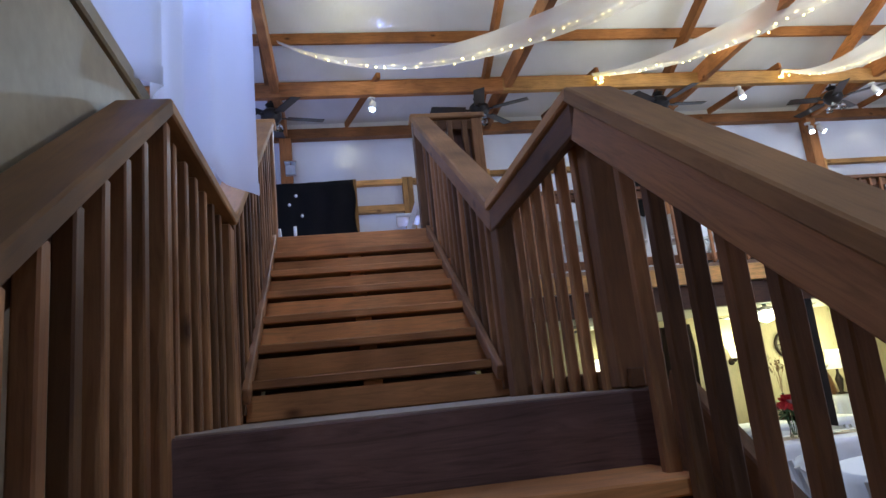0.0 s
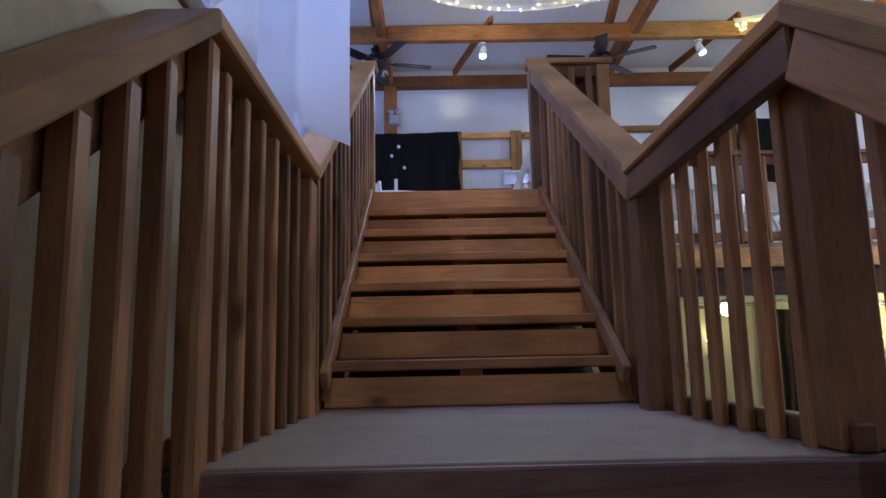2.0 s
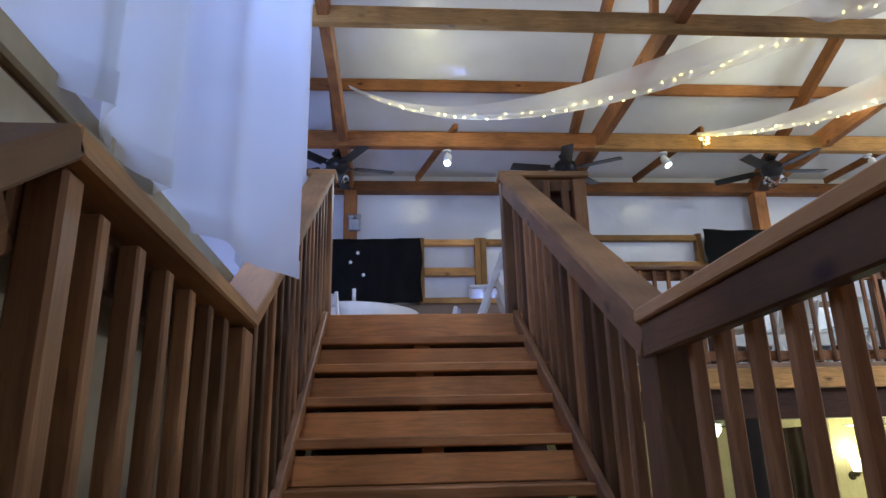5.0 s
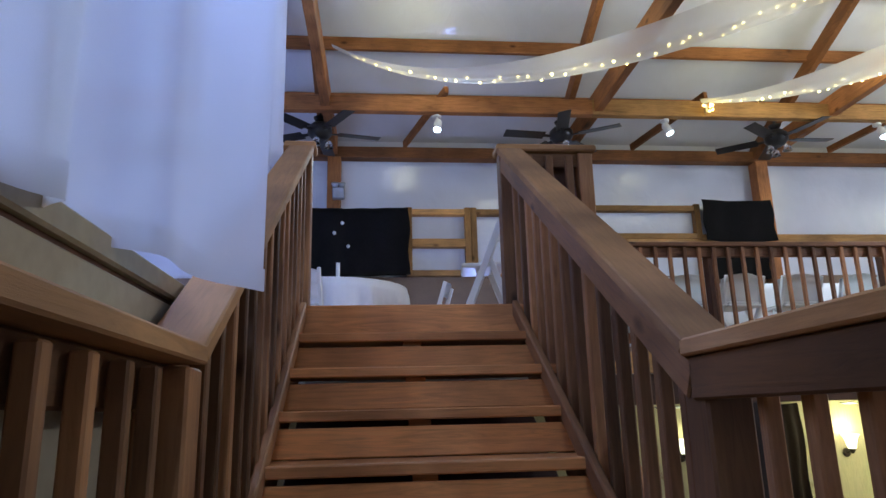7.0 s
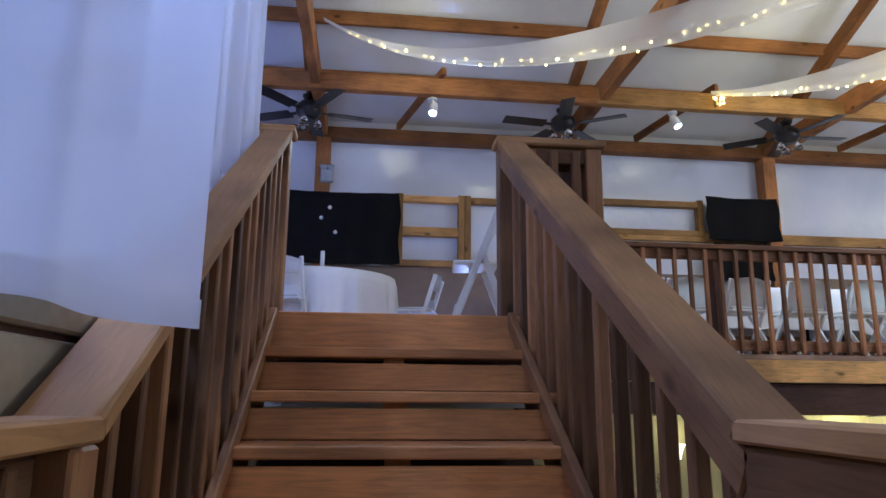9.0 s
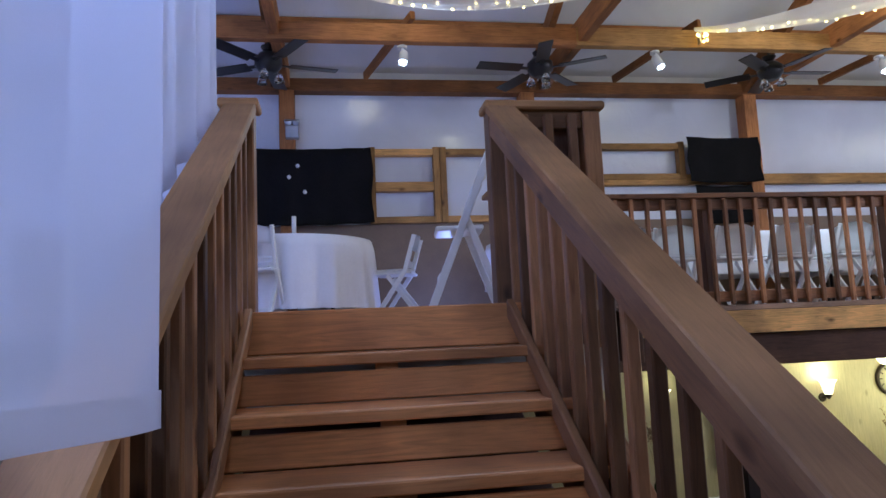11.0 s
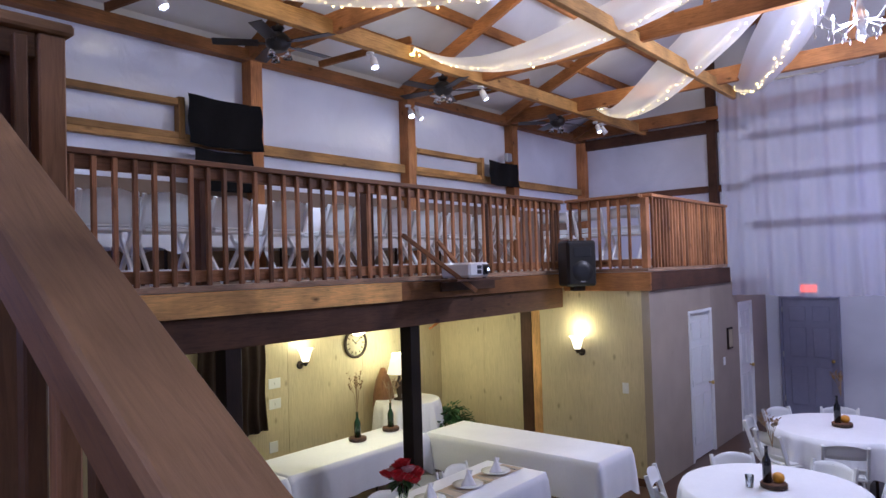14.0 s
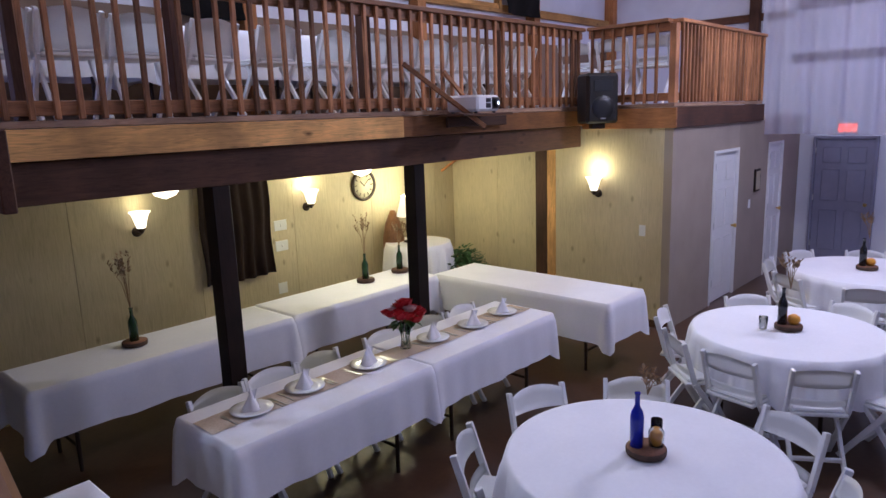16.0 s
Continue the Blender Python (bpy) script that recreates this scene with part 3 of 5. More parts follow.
PEAK_Y, VAL_Y, TOP_Y, RAIL_Z0, RAIL_Z1, LOW_SLOPE = 4.25, 5.26, 7.24, 2.205, 3.455, 0.7
UP_SLOPE = (RAIL_Z1 - RAIL_Z0) / (TOP_Y - VAL_Y)
for side, xi in ((-1, -0.495), (1, 0.48)):
    rl = railing("stair_railing", "brown wooden stair railing with square balusters")
    xc = xi + side * 0.065
    # the balusters stand on the stair side of one railing and outside the other
    xs, xb = (xi - 0.085, xi - 0.045) if side < 0 else (xi + 0.03, xi + 0.068)
    y0 = 2.5
    low = (PEAK_Y - y0) * LOW_SLOPE
    # caps and the boards under them
    board("cap", (xc, y0, RAIL_Z0 - low), (xc, PEAK_Y, RAIL_Z0), 0.13, 0.04, CAP_Y, rl)
    board("cap", (xc, PEAK_Y - 0.01, RAIL_Z0), (xc, VAL_Y + 0.01, RAIL_Z0), 0.13, 0.038, CAP_Y, rl)
    board("cap", (xc, VAL_Y, RAIL_Z0), (xc, TOP_Y, RAIL_Z1), 0.13, 0.038, CAP_Y, rl)
    board("sub_rail", (xs, y0, RAIL_Z0 - low - 0.08), (xs, PEAK_Y, RAIL_Z0 - 0.08), 0.035, 0.095, RAIL_Y, rl)
    board("sub_rail", (xs, PEAK_Y, RAIL_Z0 - 0.065), (xs, VAL_Y, RAIL_Z0 - 0.065), 0.035, 0.09, RAIL_Y, rl)
    board("sub_rail", (xs, VAL_Y, RAIL_Z0 - 0.072), (xs, TOP_Y, RAIL_Z1 - 0.072), 0.035, 0.085, RAIL_Y, rl)
    # lower flight
    me = baluster_mesh(0.9, 0.036, RAIL_Z)
    for i in range(13):
        y = PEAK_Y - 0.13 - i * 0.122
        baluster(me, rl, xb, y, RAIL_Z0 - (PEAK_Y - y) * LOW_SLOPE - 0.945)
    # landing
    me = baluster_mesh(0.74, 0.031, RAIL_Z)
    for i in range(6):
        baluster(me, rl, xb, PEAK_Y + 0.15 + i * 0.134, LAND - 0.01)
    part("bottom_rail", boxed(xb + side * 0.022 - 0.005, xb + side * 0.022 + 0.03 * side + 0.005, PEAK_Y + 0.05, VAL_Y - 0.05, LAND + 0.001, LAND + 0.05, bevel=0.004), RAIL_Y, rl)
    # upper flight
    me = baluster_mesh(0.86, 0.036, RAIL_Z)
    for i in range(14):
        y = VAL_Y + 0.13 + i * 0.134
        baluster(me, rl, xb, y, RAIL_Z0 + (y - VAL_Y) * UP_SLOPE - 0.9)
    board("skirt_cleat", (xs if side > 0 else xi - 0.02, VAL_Y + 0.2, LAND + 0.1), (xs if side > 0 else xi - 0.02, 7.12, LAND + 0.1 + (6.92 - VAL_Y) * UP_SLOPE), 0.03, 0.07, RAIL_Y, rl)
    upright(rl, xi + (0.115 if side > 0 else -0.045), FRONT + (0.055 if side > 0 else -0.02), LAND + (0.001 if side > 0 else -0.19), RAIL_Z0 - 0.022, 0.1 if side > 0 else 0.048)
    upright(rl, xi + side * 0.07, VAL_Y, LAND - 0.19, RAIL_Z0 - 0.025, 0.1)
    upright(rl, xi + side * 0.06, TOP_Y + 0.04, DECK - 0.2, RAIL_Z1 - 0.002, 0.1)
    if side > 0:
        part("cap", boxed(0.475, 1.025, TOP_Y - 0.02, TOP_Y + 0.12, RAIL_Z1, RAIL_Z1 + 0.038, bevel=0.008), CAP_X, rl)
        part("sub_rail", boxed(0.592, 0.925, TOP_Y + 0.02, TOP_Y + 0.06, RAIL_Z1 - 0.08, RAIL_Z1 - 0.002, bevel=0.004), RAIL_X, rl)
        upright(rl, 0.965, TOP_Y + 0.04, DECK - 0.2, RAIL_Z1 - 0.002, 0.08)
        me = baluster_mesh(0.86, 0.038, RAIL_Z)
        for x in (0.65, 0.76, 0.87):
            baluster(me, rl, x, TOP_Y + 0.001, DECK - 0.03)
        part("cap", boxed(0.9, 1.02, TOP_Y + 0.122, RIM - 0.06, RAIL_Z1, RAIL_Z1 + 0.038, bevel=0.006), RAIL_Y, rl)
        for i in range(15):
            baluster(me, rl, 0.96, TOP_Y + 0.24 + i * 0.128, DECK - 0.03)
    else:
        part("cap", boxed(-0.65, -0.485, TOP_Y - 0.02, TOP_Y + 0.12, RAIL_Z1, RAIL_Z1 + 0.038, bevel=0.008), CAP_X, rl)

lect = thing("lectern", (0, 0, DECK), "dark brown wooden lectern behind the stair rail", "lectern")
part("body", boxed(0.58, 1.02, 7.36, 7.7, 0.002, 0.66, bevel=0.008), LECTERN, lect)
part("top", beam((0.87, 7.36, 0.72), (0.87, 7.74, 0.8), 0.3, 0.03), LECTERN, lect)
part("side_panel", boxed(0.72, 0.75, 7.36, 7.7, 0.66, 0.72), LECTERN, lect)
part("back_panel", boxed(0.75, 1.02, 7.34, 7.36, 0.3, 0.83, bevel=0.004), LECTERN, lect)

# half wall and curtain beside the stairs
WALL_X, WALL_END = -0.645, 5.72
setting("half_wall", boxed(WALL_X - 0.13, WALL_X, SOUTH, WALL_END, 0, 2.345, bevel=0.004), PANEL_BEIGE, "beige half wall beside the lower stairs")
setting("half_wall_cap", boxed(WALL_X - 0.14, WALL_X + 0.008, SOUTH, WALL_END + 0.01, 2.358, 2.41, bevel=0.006), PANEL_BEIGE, "beige cap board on the half wall")
setting("half_wall_gap", boxed(WALL_X - 0.12, WALL_X - 0.01, SOUTH, WALL_END, 2.346, 2.357), DARK_BEAM_Y, "dark joint under the cap board")
setting("half_wall_end", boxed(-3.3, WALL_X - 0.142, WALL_END - 0.1, WALL_END, 0, 2.345), PANEL_BEIGE, "beige wall behind the stairs")


def near_curtain(u, v):
    """Sheer panel hung behind the half wall, drawn over its cap and the railing."""
    y = 1.9 + 3.61 * u
    s = min(1.0, max(0.0, (y - 4.08) / 0.26))
    s = s * s * (3 - 2 * s)
    e = max(0.0, (y - 5.05) / 0.46)
    x = -0.84 + 0.215 * s + 0.175 * e ** 1.3
    hem = 2.44 - 0.06 * s + 0.006 * math.sin(y * 9)
    a = y * 21 + 1.2 * math.sin(y * 3.1) + 0.5 * math.sin(v * 2.2)
    keep = (1.0 - 0.35 * v * s) * (1.1 - 0.75 * min(1.0, e))
    fold = 0.052 * math.sin(a) + 0.03 * math.sin(y * 8.3 + v)
    return (x + fold * keep, y + 0.055 * math.cos(a) * keep * (1 - e), 7.0 - (7.0 - hem) * v)


def far_curtain(u, v):
    """Sheer panel outside the railing of the upper steps."""
    y = 5.75 + 1.72 * u
    hem = 2.13 + (y - 5.26) * 0.63
    a = y * 23 + 1.1 * math.sin(y * 2.7) + 0.5 * math.sin(v * 3)
    fold = 0.03 * math.sin(a) + 0.018 * math.sin(y * 9 + v)
    return (-0.69 + fold * (0.5 + 0.3 * v), y + 0.05 * math.cos(a) * (0.7 - 0.3 * v), 7.0 - (7.0 - hem) * v)


for fn, note in ((near_curtain, "long white sheer curtain hung beside the landing"), (far_curtain, "long white sheer curtain hung beside the upper steps")):
    cur = thing("sheer_curtain", (0, 0, 0), note, "curtain", "stair curtains")
    part("panel", sheet(fn, 300, 24), CURTAIN, cur)
    part("hem", sheet(lambda u, v: Vector(fn(u, 1.0 - 0.012 * v)) + Vector((0.004, 0, 0)), 300, 1), CURTAIN, cur)


def end_curtain(u, v):
    y = 8.36 - 6.5 * u
    return (10.86 + 0.07 * math.sin(u * 95 + 0.6 * math.sin(v * 4)) + 0.03 * math.sin(u * 210), y, 5.3 - (5.3 - 2.12) * v + 0.015 * math.sin(u * 23))


cur = thing("sheer_curtain", (0, 0, 0), "tall thin white curtain across the hall end", "curtain")
part("panel", sheet(end_curtain, 260, 16), CURTAIN_THIN, cur)
part("rod", rod((10.86, 8.36, 5.3), (10.86, 1.86, 5.3), 0.015), STEEL, cur, "steel curtain rod")

# ---- loft railing ----
POSTS = (1.83, 2.78, 4.44, 6.3, BLOCK_X - 0.06)


def rail_run(parent, a, b, z0=DECK, h=0.9, step=0.133, w=0.032, phase=0.5):
    """A level railing from a to b: cap, top and bottom rails and square balusters."""
    a, b = Vector((*a, 0)), Vector((*b, 0))
    d = (b - a).normalized()
    mat = LOFT_X if abs(d.x) > 0.5 else LOFT_Y
    up = Vector((0, 0, 1))
    out = Vector((d.y, -d.x, 0))
    part("cap", beam(a + up * (z0 + h - 0.02), b + up * (z0 + h - 0.02), 0.13, 0.038), mat, parent)
    part("top_rail", beam(a + up * (z0 + h - 0.083), b + up * (z0 + h - 0.083), 0.036, 0.086), mat, parent)
    part("bottom_rail", beam(a + up * (z0 + 0.07), b + up * (z0 + 0.07), 0.036, 0.086), mat, parent)
    me = mesh_of("baluster", boxed(-w / 2, w / 2, -w / 2, w / 2, 0, h - 0.045, bevel=0.004), LOFT_Z)
    n = int((b - a).length / step)
    for i in range(n):
        p = a + d * (step * (i + phase)) + out * 0.038
        o = baluster(me, parent, p.x, p.y, z0 + 0.003)


lr = thing("loft_railing", (0, 0, 0), "reddish brown wooden loft railing with square balusters", "railing")
rail_run(lr, (1.06, RIM + 0.03), (BLOCK_X - 0.02, RIM + 0.03), phase=0.86)
for x in POSTS:
    part("rail_post", boxed(x - 0.045, x + 0.045, RIM + 0.05, RIM + 0.14, DECK + 0.002, DECK + 0.84, bevel=0.005), DARK_BEAM_Z, lr, "dark rail post")
lr = thing("loft_railing", (0, 0, 0), "reddish brown wooden railing over the side room", "railing")
rail_run(lr, (BLOCK_X + 0.03, RIM - 0.05), (BLOCK_X + 0.03, BLOCK_Y + 0.08))
part("rail_post", boxed(BLOCK_X - 0.0, BLOCK_X + 0.1, BLOCK_Y, BLOCK_Y + 0.075, DECK + 0.002, DECK + 0.85, bevel=0.005), LOFT_Z, lr)
rail_run(lr, (BLOCK_X + 0.1, BLOCK_Y + 0.03), (10.74, BLOCK_Y + 0.03), step=0.1)

# ---- furniture ----


def cloth_ring(path, h, drop, waves, flare, extra=None, levels=7, seed=0):
    """A table cloth: a top inside the closed path and a skirt that falls from it in folds."""
    bm = bmesh.new()
    r = random.Random(seed)
    n = len(path)
    ph = [r.uniform(0, 6.28) for _ in range(4)]
    c = sum((Vector(p) for p in path), Vector((0, 0))) / n
    rows = []
    for j in range(levels + 1):
        t = j / levels
        row = []
        for i, (x, y) in enumerate(path):
            a = i / n * math.tau
            p, q, o = Vector((x, y)), Vector(path[(i + 1) % n]), Vector(path[i - 1])
            nrm = Vector(((q - o).y, -(q - o).x)).normalized()
            if nrm.dot(p - c) < 0:
                nrm = -nrm
            e = extra[i] if extra else 0.0
            wave = math.sin(a * waves + ph[0]) + 0.5 * math.sin(a * waves * 1.7 + ph[1]) + 0.3 * math.sin(a * waves * 3.1 + ph[2])
            k = t ** 0.7
            off = 0.012 + k * (flare * 0.6 + flare * wave * 0.5 + e * 0.35)
            if j == 0:
                off = 0.0
            p = p + nrm * off
            z = h - (0.0 if j == 0 else 0.006) - (drop + e * 0.5 + 0.003 * wave) * t
            row.append(bm.verts.new((p.x, p.y, z)))
        rows.append(row)
    for a, b in zip(rows, rows[1:]):
        for i in range(n):
            bm.faces.new((a[i], a[(i + 1) % n], b[(i + 1) % n], b[i])).smooth = True
    inner = [bm.verts.new((c.x + (x - c.x) * 0.97, c.y + (y - c.y) * 0.97, h + 0.003)) for x, y in path]
    for i in range(n):
        bm.faces.new((rows[0][i], rows[0][(i + 1) % n], inner[(i + 1) % n], inner[i])).smooth = True
    bm.faces.new(inner)
    return bm


def rect_path(w, d, n=200, r=0.02):
    out, corner = [], []
    per = 2 * (w + d)
    for i in range(n):
        s = i / n * per
        if s < w:
            p, k = (-w / 2 + s, -d / 2), min(s, w - s)
        elif s < w + d:
            p, k = (w / 2, -d / 2 + s - w), min(s - w, w + d - s)
        elif s < 2 * w + d:
            p, k = (w / 2 - (s - w - d), d / 2), min(s - w - d, 2 * w + d - s)
        else:
            p, k = (-w / 2, d / 2 - (s - 2 * w - d)), min(s - 2 * w - d, per - s)
        out.append(p)
        corner.append(max(0.0, 1 - k / 0.1))
    return out, corner


def banquet_table(x0, x1, y0, y1, drop, label, seed):
    cx, cy, w, d = (x0 + x1) / 2, (y0 + y1) / 2, x1 - x0, y1 - y0
    t = thing("banquet_table", (cx, cy, 0), "folding banquet table with dark metal legs", "table", "banquet tables")
    part("tabletop", boxed(-w / 2 + 0.02, w / 2 - 0.02, -d / 2 + 0.02, d / 2 - 0.02, 0.715, 0.745, bevel=0.006), WHITE_METAL, t)
    lx, ly = (w / 2 - 0.3, d / 2 - 0.1) if w > d else (w / 2 - 0.1, d / 2 - 0.3)
    for sx in (-1, 1):
        for sy in (-1, 1):
            part("leg", rod((sx * lx, sy * ly, 0), (sx * lx, sy * ly, 0.715), 0.016), IRON, t, "dark metal leg")
    for sx in (-1, 1):
        if w > d:
            part("crossbar", rod((sx * lx, -ly, 0.2), (sx * lx, ly, 0.2), 0.012), IRON, t)
        else:
            part("crossbar", rod((-lx, sx * ly, 0.2), (lx, sx * ly, 0.2), 0.012), IRON, t)
    path, corner = rect_path(w, d)
    c = single("tablecloth", cloth_ring(path, 0.753, drop, int(w + d) * 4, 0.013, [0.17 * k for k in corner], seed=seed), CLOTH, label, "tablecloth", "tablecloths", (cx, cy, 0))
    return t


banquet_table(2.27, 3.9, 8.32, 9.0, 0.36, "white cloth over a set banquet table", 1)
banquet_table(3.915, 5.54, 8.34, 9.02, 0.36, "white cloth over a set banquet table", 2)
banquet_table(1.8, 4.02, 10.22, 10.88, 0.38, "plain white cloth over a long side table", 3)
banquet_table(4.05, 6.02, 10.24, 10.9, 0.38, "plain white cloth over a long side table", 4)
banquet_table(6.06, 6.77, 8.07, 10.3, 0.4, "plain white cloth over a table by the wall", 5)
banquet_table(0.92, 1.62, 7.3, 8.64, 0.4, "white cloth over a small table by the stairs", 6)


def round_table(x, y, z, r, drop, label, seed, h=0.753):
    t = thing("round_table", (x, y, z), "round folding table under a white cloth", "table", "round tables")
    part("tabletop", turned([(r - 0.02, h - 0.038), (r - 0.02, h - 0.008)], 40), WHITE_METAL, t)
    for sx in (-1, 1):
        for sy in (-1, 1):
            part("leg", rod((sx * r * 0.5, sy * r * 0.5, 0), (sx * r * 0.5, sy * r * 0.5, h - 0.038), 0.016), IRON, t)
    path = [(r * math.cos(i / 160 * math.tau), r * math.sin(i / 160 * math.tau)) for i in range(160)]
    single("tablecloth", cloth_ring(path, h, drop, 16, 0.06, seed=seed), CLOTH, label, "tablecloth", "tablecloths", (x, y, z))


ROUND = ((3.62, 6.53), (6.22, 6.56), (8.83, 6.5))
for i, (x, y) in enumerate(ROUND):
    round_table(x, y, 0, 0.73, 0.36, "white cloth over a round table with a centrepiece", 10 + i)
round_table(-0.62, 10.85, DECK, 0.76, 0.62, "long white cloth over the round loft table", 20)
round_table(6.66, 11.15, 0, 0.42, 0.55, "white cloth over a small round lamp table", 21, 0.953)


def folding_chair(solid=False):
    c = thing("folding_chair", (0, 0, -50), "white resin folding chair with a " + ("broad solid back on the loft" if solid else "padded seat"), "chair", "white folding chairs")
    for s in (-1, 1):
        x = s * 0.2
        bm = beam((x, -0.21, 0.72 if solid else 0.78), (x, -0.11, 0.45), 0.028, 0.042)
        beam((x, -0.11, 0.45), (x, 0.2, 0.0), 0.028, 0.042, bm=bm)
        part("front_leg", bm, CHAIR, c)
        part("rear_leg", beam((s * 0.17, 0.06, 0.42), (s * 0.17, -0.25, 0.0), 0.026, 0.04), CHAIR, c)
    part("seat", boxed(-0.185, 0.185, -0.17, 0.2, 0.425, 0.45, bevel=0.006), CHAIR, c)
    part("seat_pad", boxed(-0.17, 0.17, -0.155, 0.185, 0.45, 0.475, bevel=0.011), PAD, c)

    def slat(z0, z1, y0, rise, half=0.19):
        def fn(u, v):
            x = half * (2 * u - 1)
            b = 1 - (2 * u - 1) ** 2
            z = z0 + (z1 - z0 + rise * b) * v
            return (x, y0 + (0.5 - z) * 0.3 - 0.035 * b, z)
        bm = sheet(fn, 12, 3)
        bmesh.ops.solidify(bm, geom=list(bm.faces), thickness=0.018)
        return bm
    if solid:
        part("backrest", slat(0.42, 0.685, -0.11, 0.055, 0.24), CHAIR, c)
    else:
        part("backrest", slat(0.64, 0.755, -0.11, 0.035), CHAIR, c)
        part("lower_slat", slat(0.485, 0.545, -0.11, 0.0), CHAIR, c)
    part("stretcher", boxed(-0.19, 0.19, 0.115, 0.14, 0.1, 0.13, bevel=0.004), CHAIR, c)
    part("stretcher", boxed(-0.16, 0.16, -0.19, -0.165, 0.1, 0.13, bevel=0.004), CHAIR, c)
    return c


chair = folding_chair()
spots = []
for (x, y), turns in zip(ROUND, ((-75, -30, 28, 70, 120, 165, 210, 250), (35, 97, 140, 173, 209, 250, 300, 345), (10, 55, 100, 145, 190, 235, 280, 325))):
    for turn in turns:
        a = radians(turn)
        r = 0.76 + rng.uniform(-0.03, 0.05)
        spots.append((x + r * math.cos(a), y + r * math.sin(a), 0, math.degrees(a) + 90 + rng.uniform(-7, 7)))
for x in (2.63, 3.05, 3.5, 4.16, 4.67, 5.14):
    spots.append((x, 8.93 + rng.uniform(-0.02, 0.03), 0, 180 + rng.uniform(-5, 5)))
spots += [(-0.84, 10.05, DECK, -12), (0.36, 10.75, DECK, 75), (-1.5, 10.2, DECK, -85)]
for y in (8.75, 9.25, 9.8):
    spots.append((8.4, y, DECK, -90 + rng.uniform(-10, 10)))
chair.matrix_world = pose(*spots[0][:3], 0, 0, spots[0][3])
for x, y, z, a in spots[1:]:
    copy_thing(chair, pose(x, y, z, 0, 0, a))
loft_chair = folding_chair(True)
places = [1.42, 1.9, 2.36, 2.85, 3.35, 3.98, 4.56, 5.06, 5.5, 6.0, 6.5, 7.0, 7.45]
loft_chair.matrix_world = pose(places[0], 10.22, DECK, 0, 0, 4)
for x in places[1:]:
    copy_thing(loft_chair, pose(x + rng.uniform(-0.03, 0.03), 10.22 + rng.uniform(-0.05, 0.05), DECK, 0, 0, rng.uniform(-9, 9)))
for i, (a, b) in enumerate(((1.35, 3.1), (3.2, 4.95), (5.05, 6.8), (6.9, 7.7))):
    w, d = b - a, 0.74
    t = thing("banquet_table", ((a + b) / 2, 10.95, DECK), "folding banquet table on the loft", "table", "banquet tables")
    part("tabletop", boxed(-w / 2 + 0.02, w / 2 - 0.02, -d / 2 + 0.02, d / 2 - 0.02, 0.715, 0.745), WHITE_METAL, t)
    for sx in (-1, 1):
        for sy in (-1, 1):
            part("leg", rod((sx * (w / 2 - 0.2), sy * 0.28, 0), (sx * (w / 2 - 0.2), sy * 0.28, 0.715), 0.016), IRON, t)
    path, corner = rect_path(w, d, 140)
    single("tablecloth", cloth_ring(path, 0.753, 0.42, 12, 0.03, [0.12 * k for k in corner], seed=30 + i), CLOTH, "white cloth over a loft table", "tablecloth", "tablecloths", ((a + b) / 2, 10.95, DECK))

hc = thing("bar_chair", (0.68, 8.95, DECK), "tall white folding bar chair on the loft", "chair", rz=84)
for s in (-1, 1):
    part("front_leg", beam((s * 0.2, -0.2, 1.12), (s * 0.2, 0.26, 0.0), 0.03, 0.05), CHAIR, hc)
    part("rear_leg", beam((s * 0.17, 0.0, 0.66), (s * 0.17, -0.24, 0.0), 0.03, 0.045), CHAIR, hc)
part("seat", boxed(-0.18, 0.18, -0.12, 0.2, 0.55, 0.585, bevel=0.01), CHAIR, hc)
part("backrest", beam((-0.19, -0.17, 1.03), (0.19, -0.17, 1.03), 0.02, 0.14), CHAIR, hc)
part("lower_slat", beam((-0.19, -0.11, 0.86), (0.19, -0.11, 0.86), 0.02, 0.05), CHAIR, hc)
part("footrest", boxed(-0.2, 0.2, 0.15, 0.19, 0.22, 0.27, bevel=0.005), CHAIR, hc)
part("stretcher", boxed(-0.17, 0.17, -0.24, -0.21, 0.2, 0.23, bevel=0.005), CHAIR, hc)

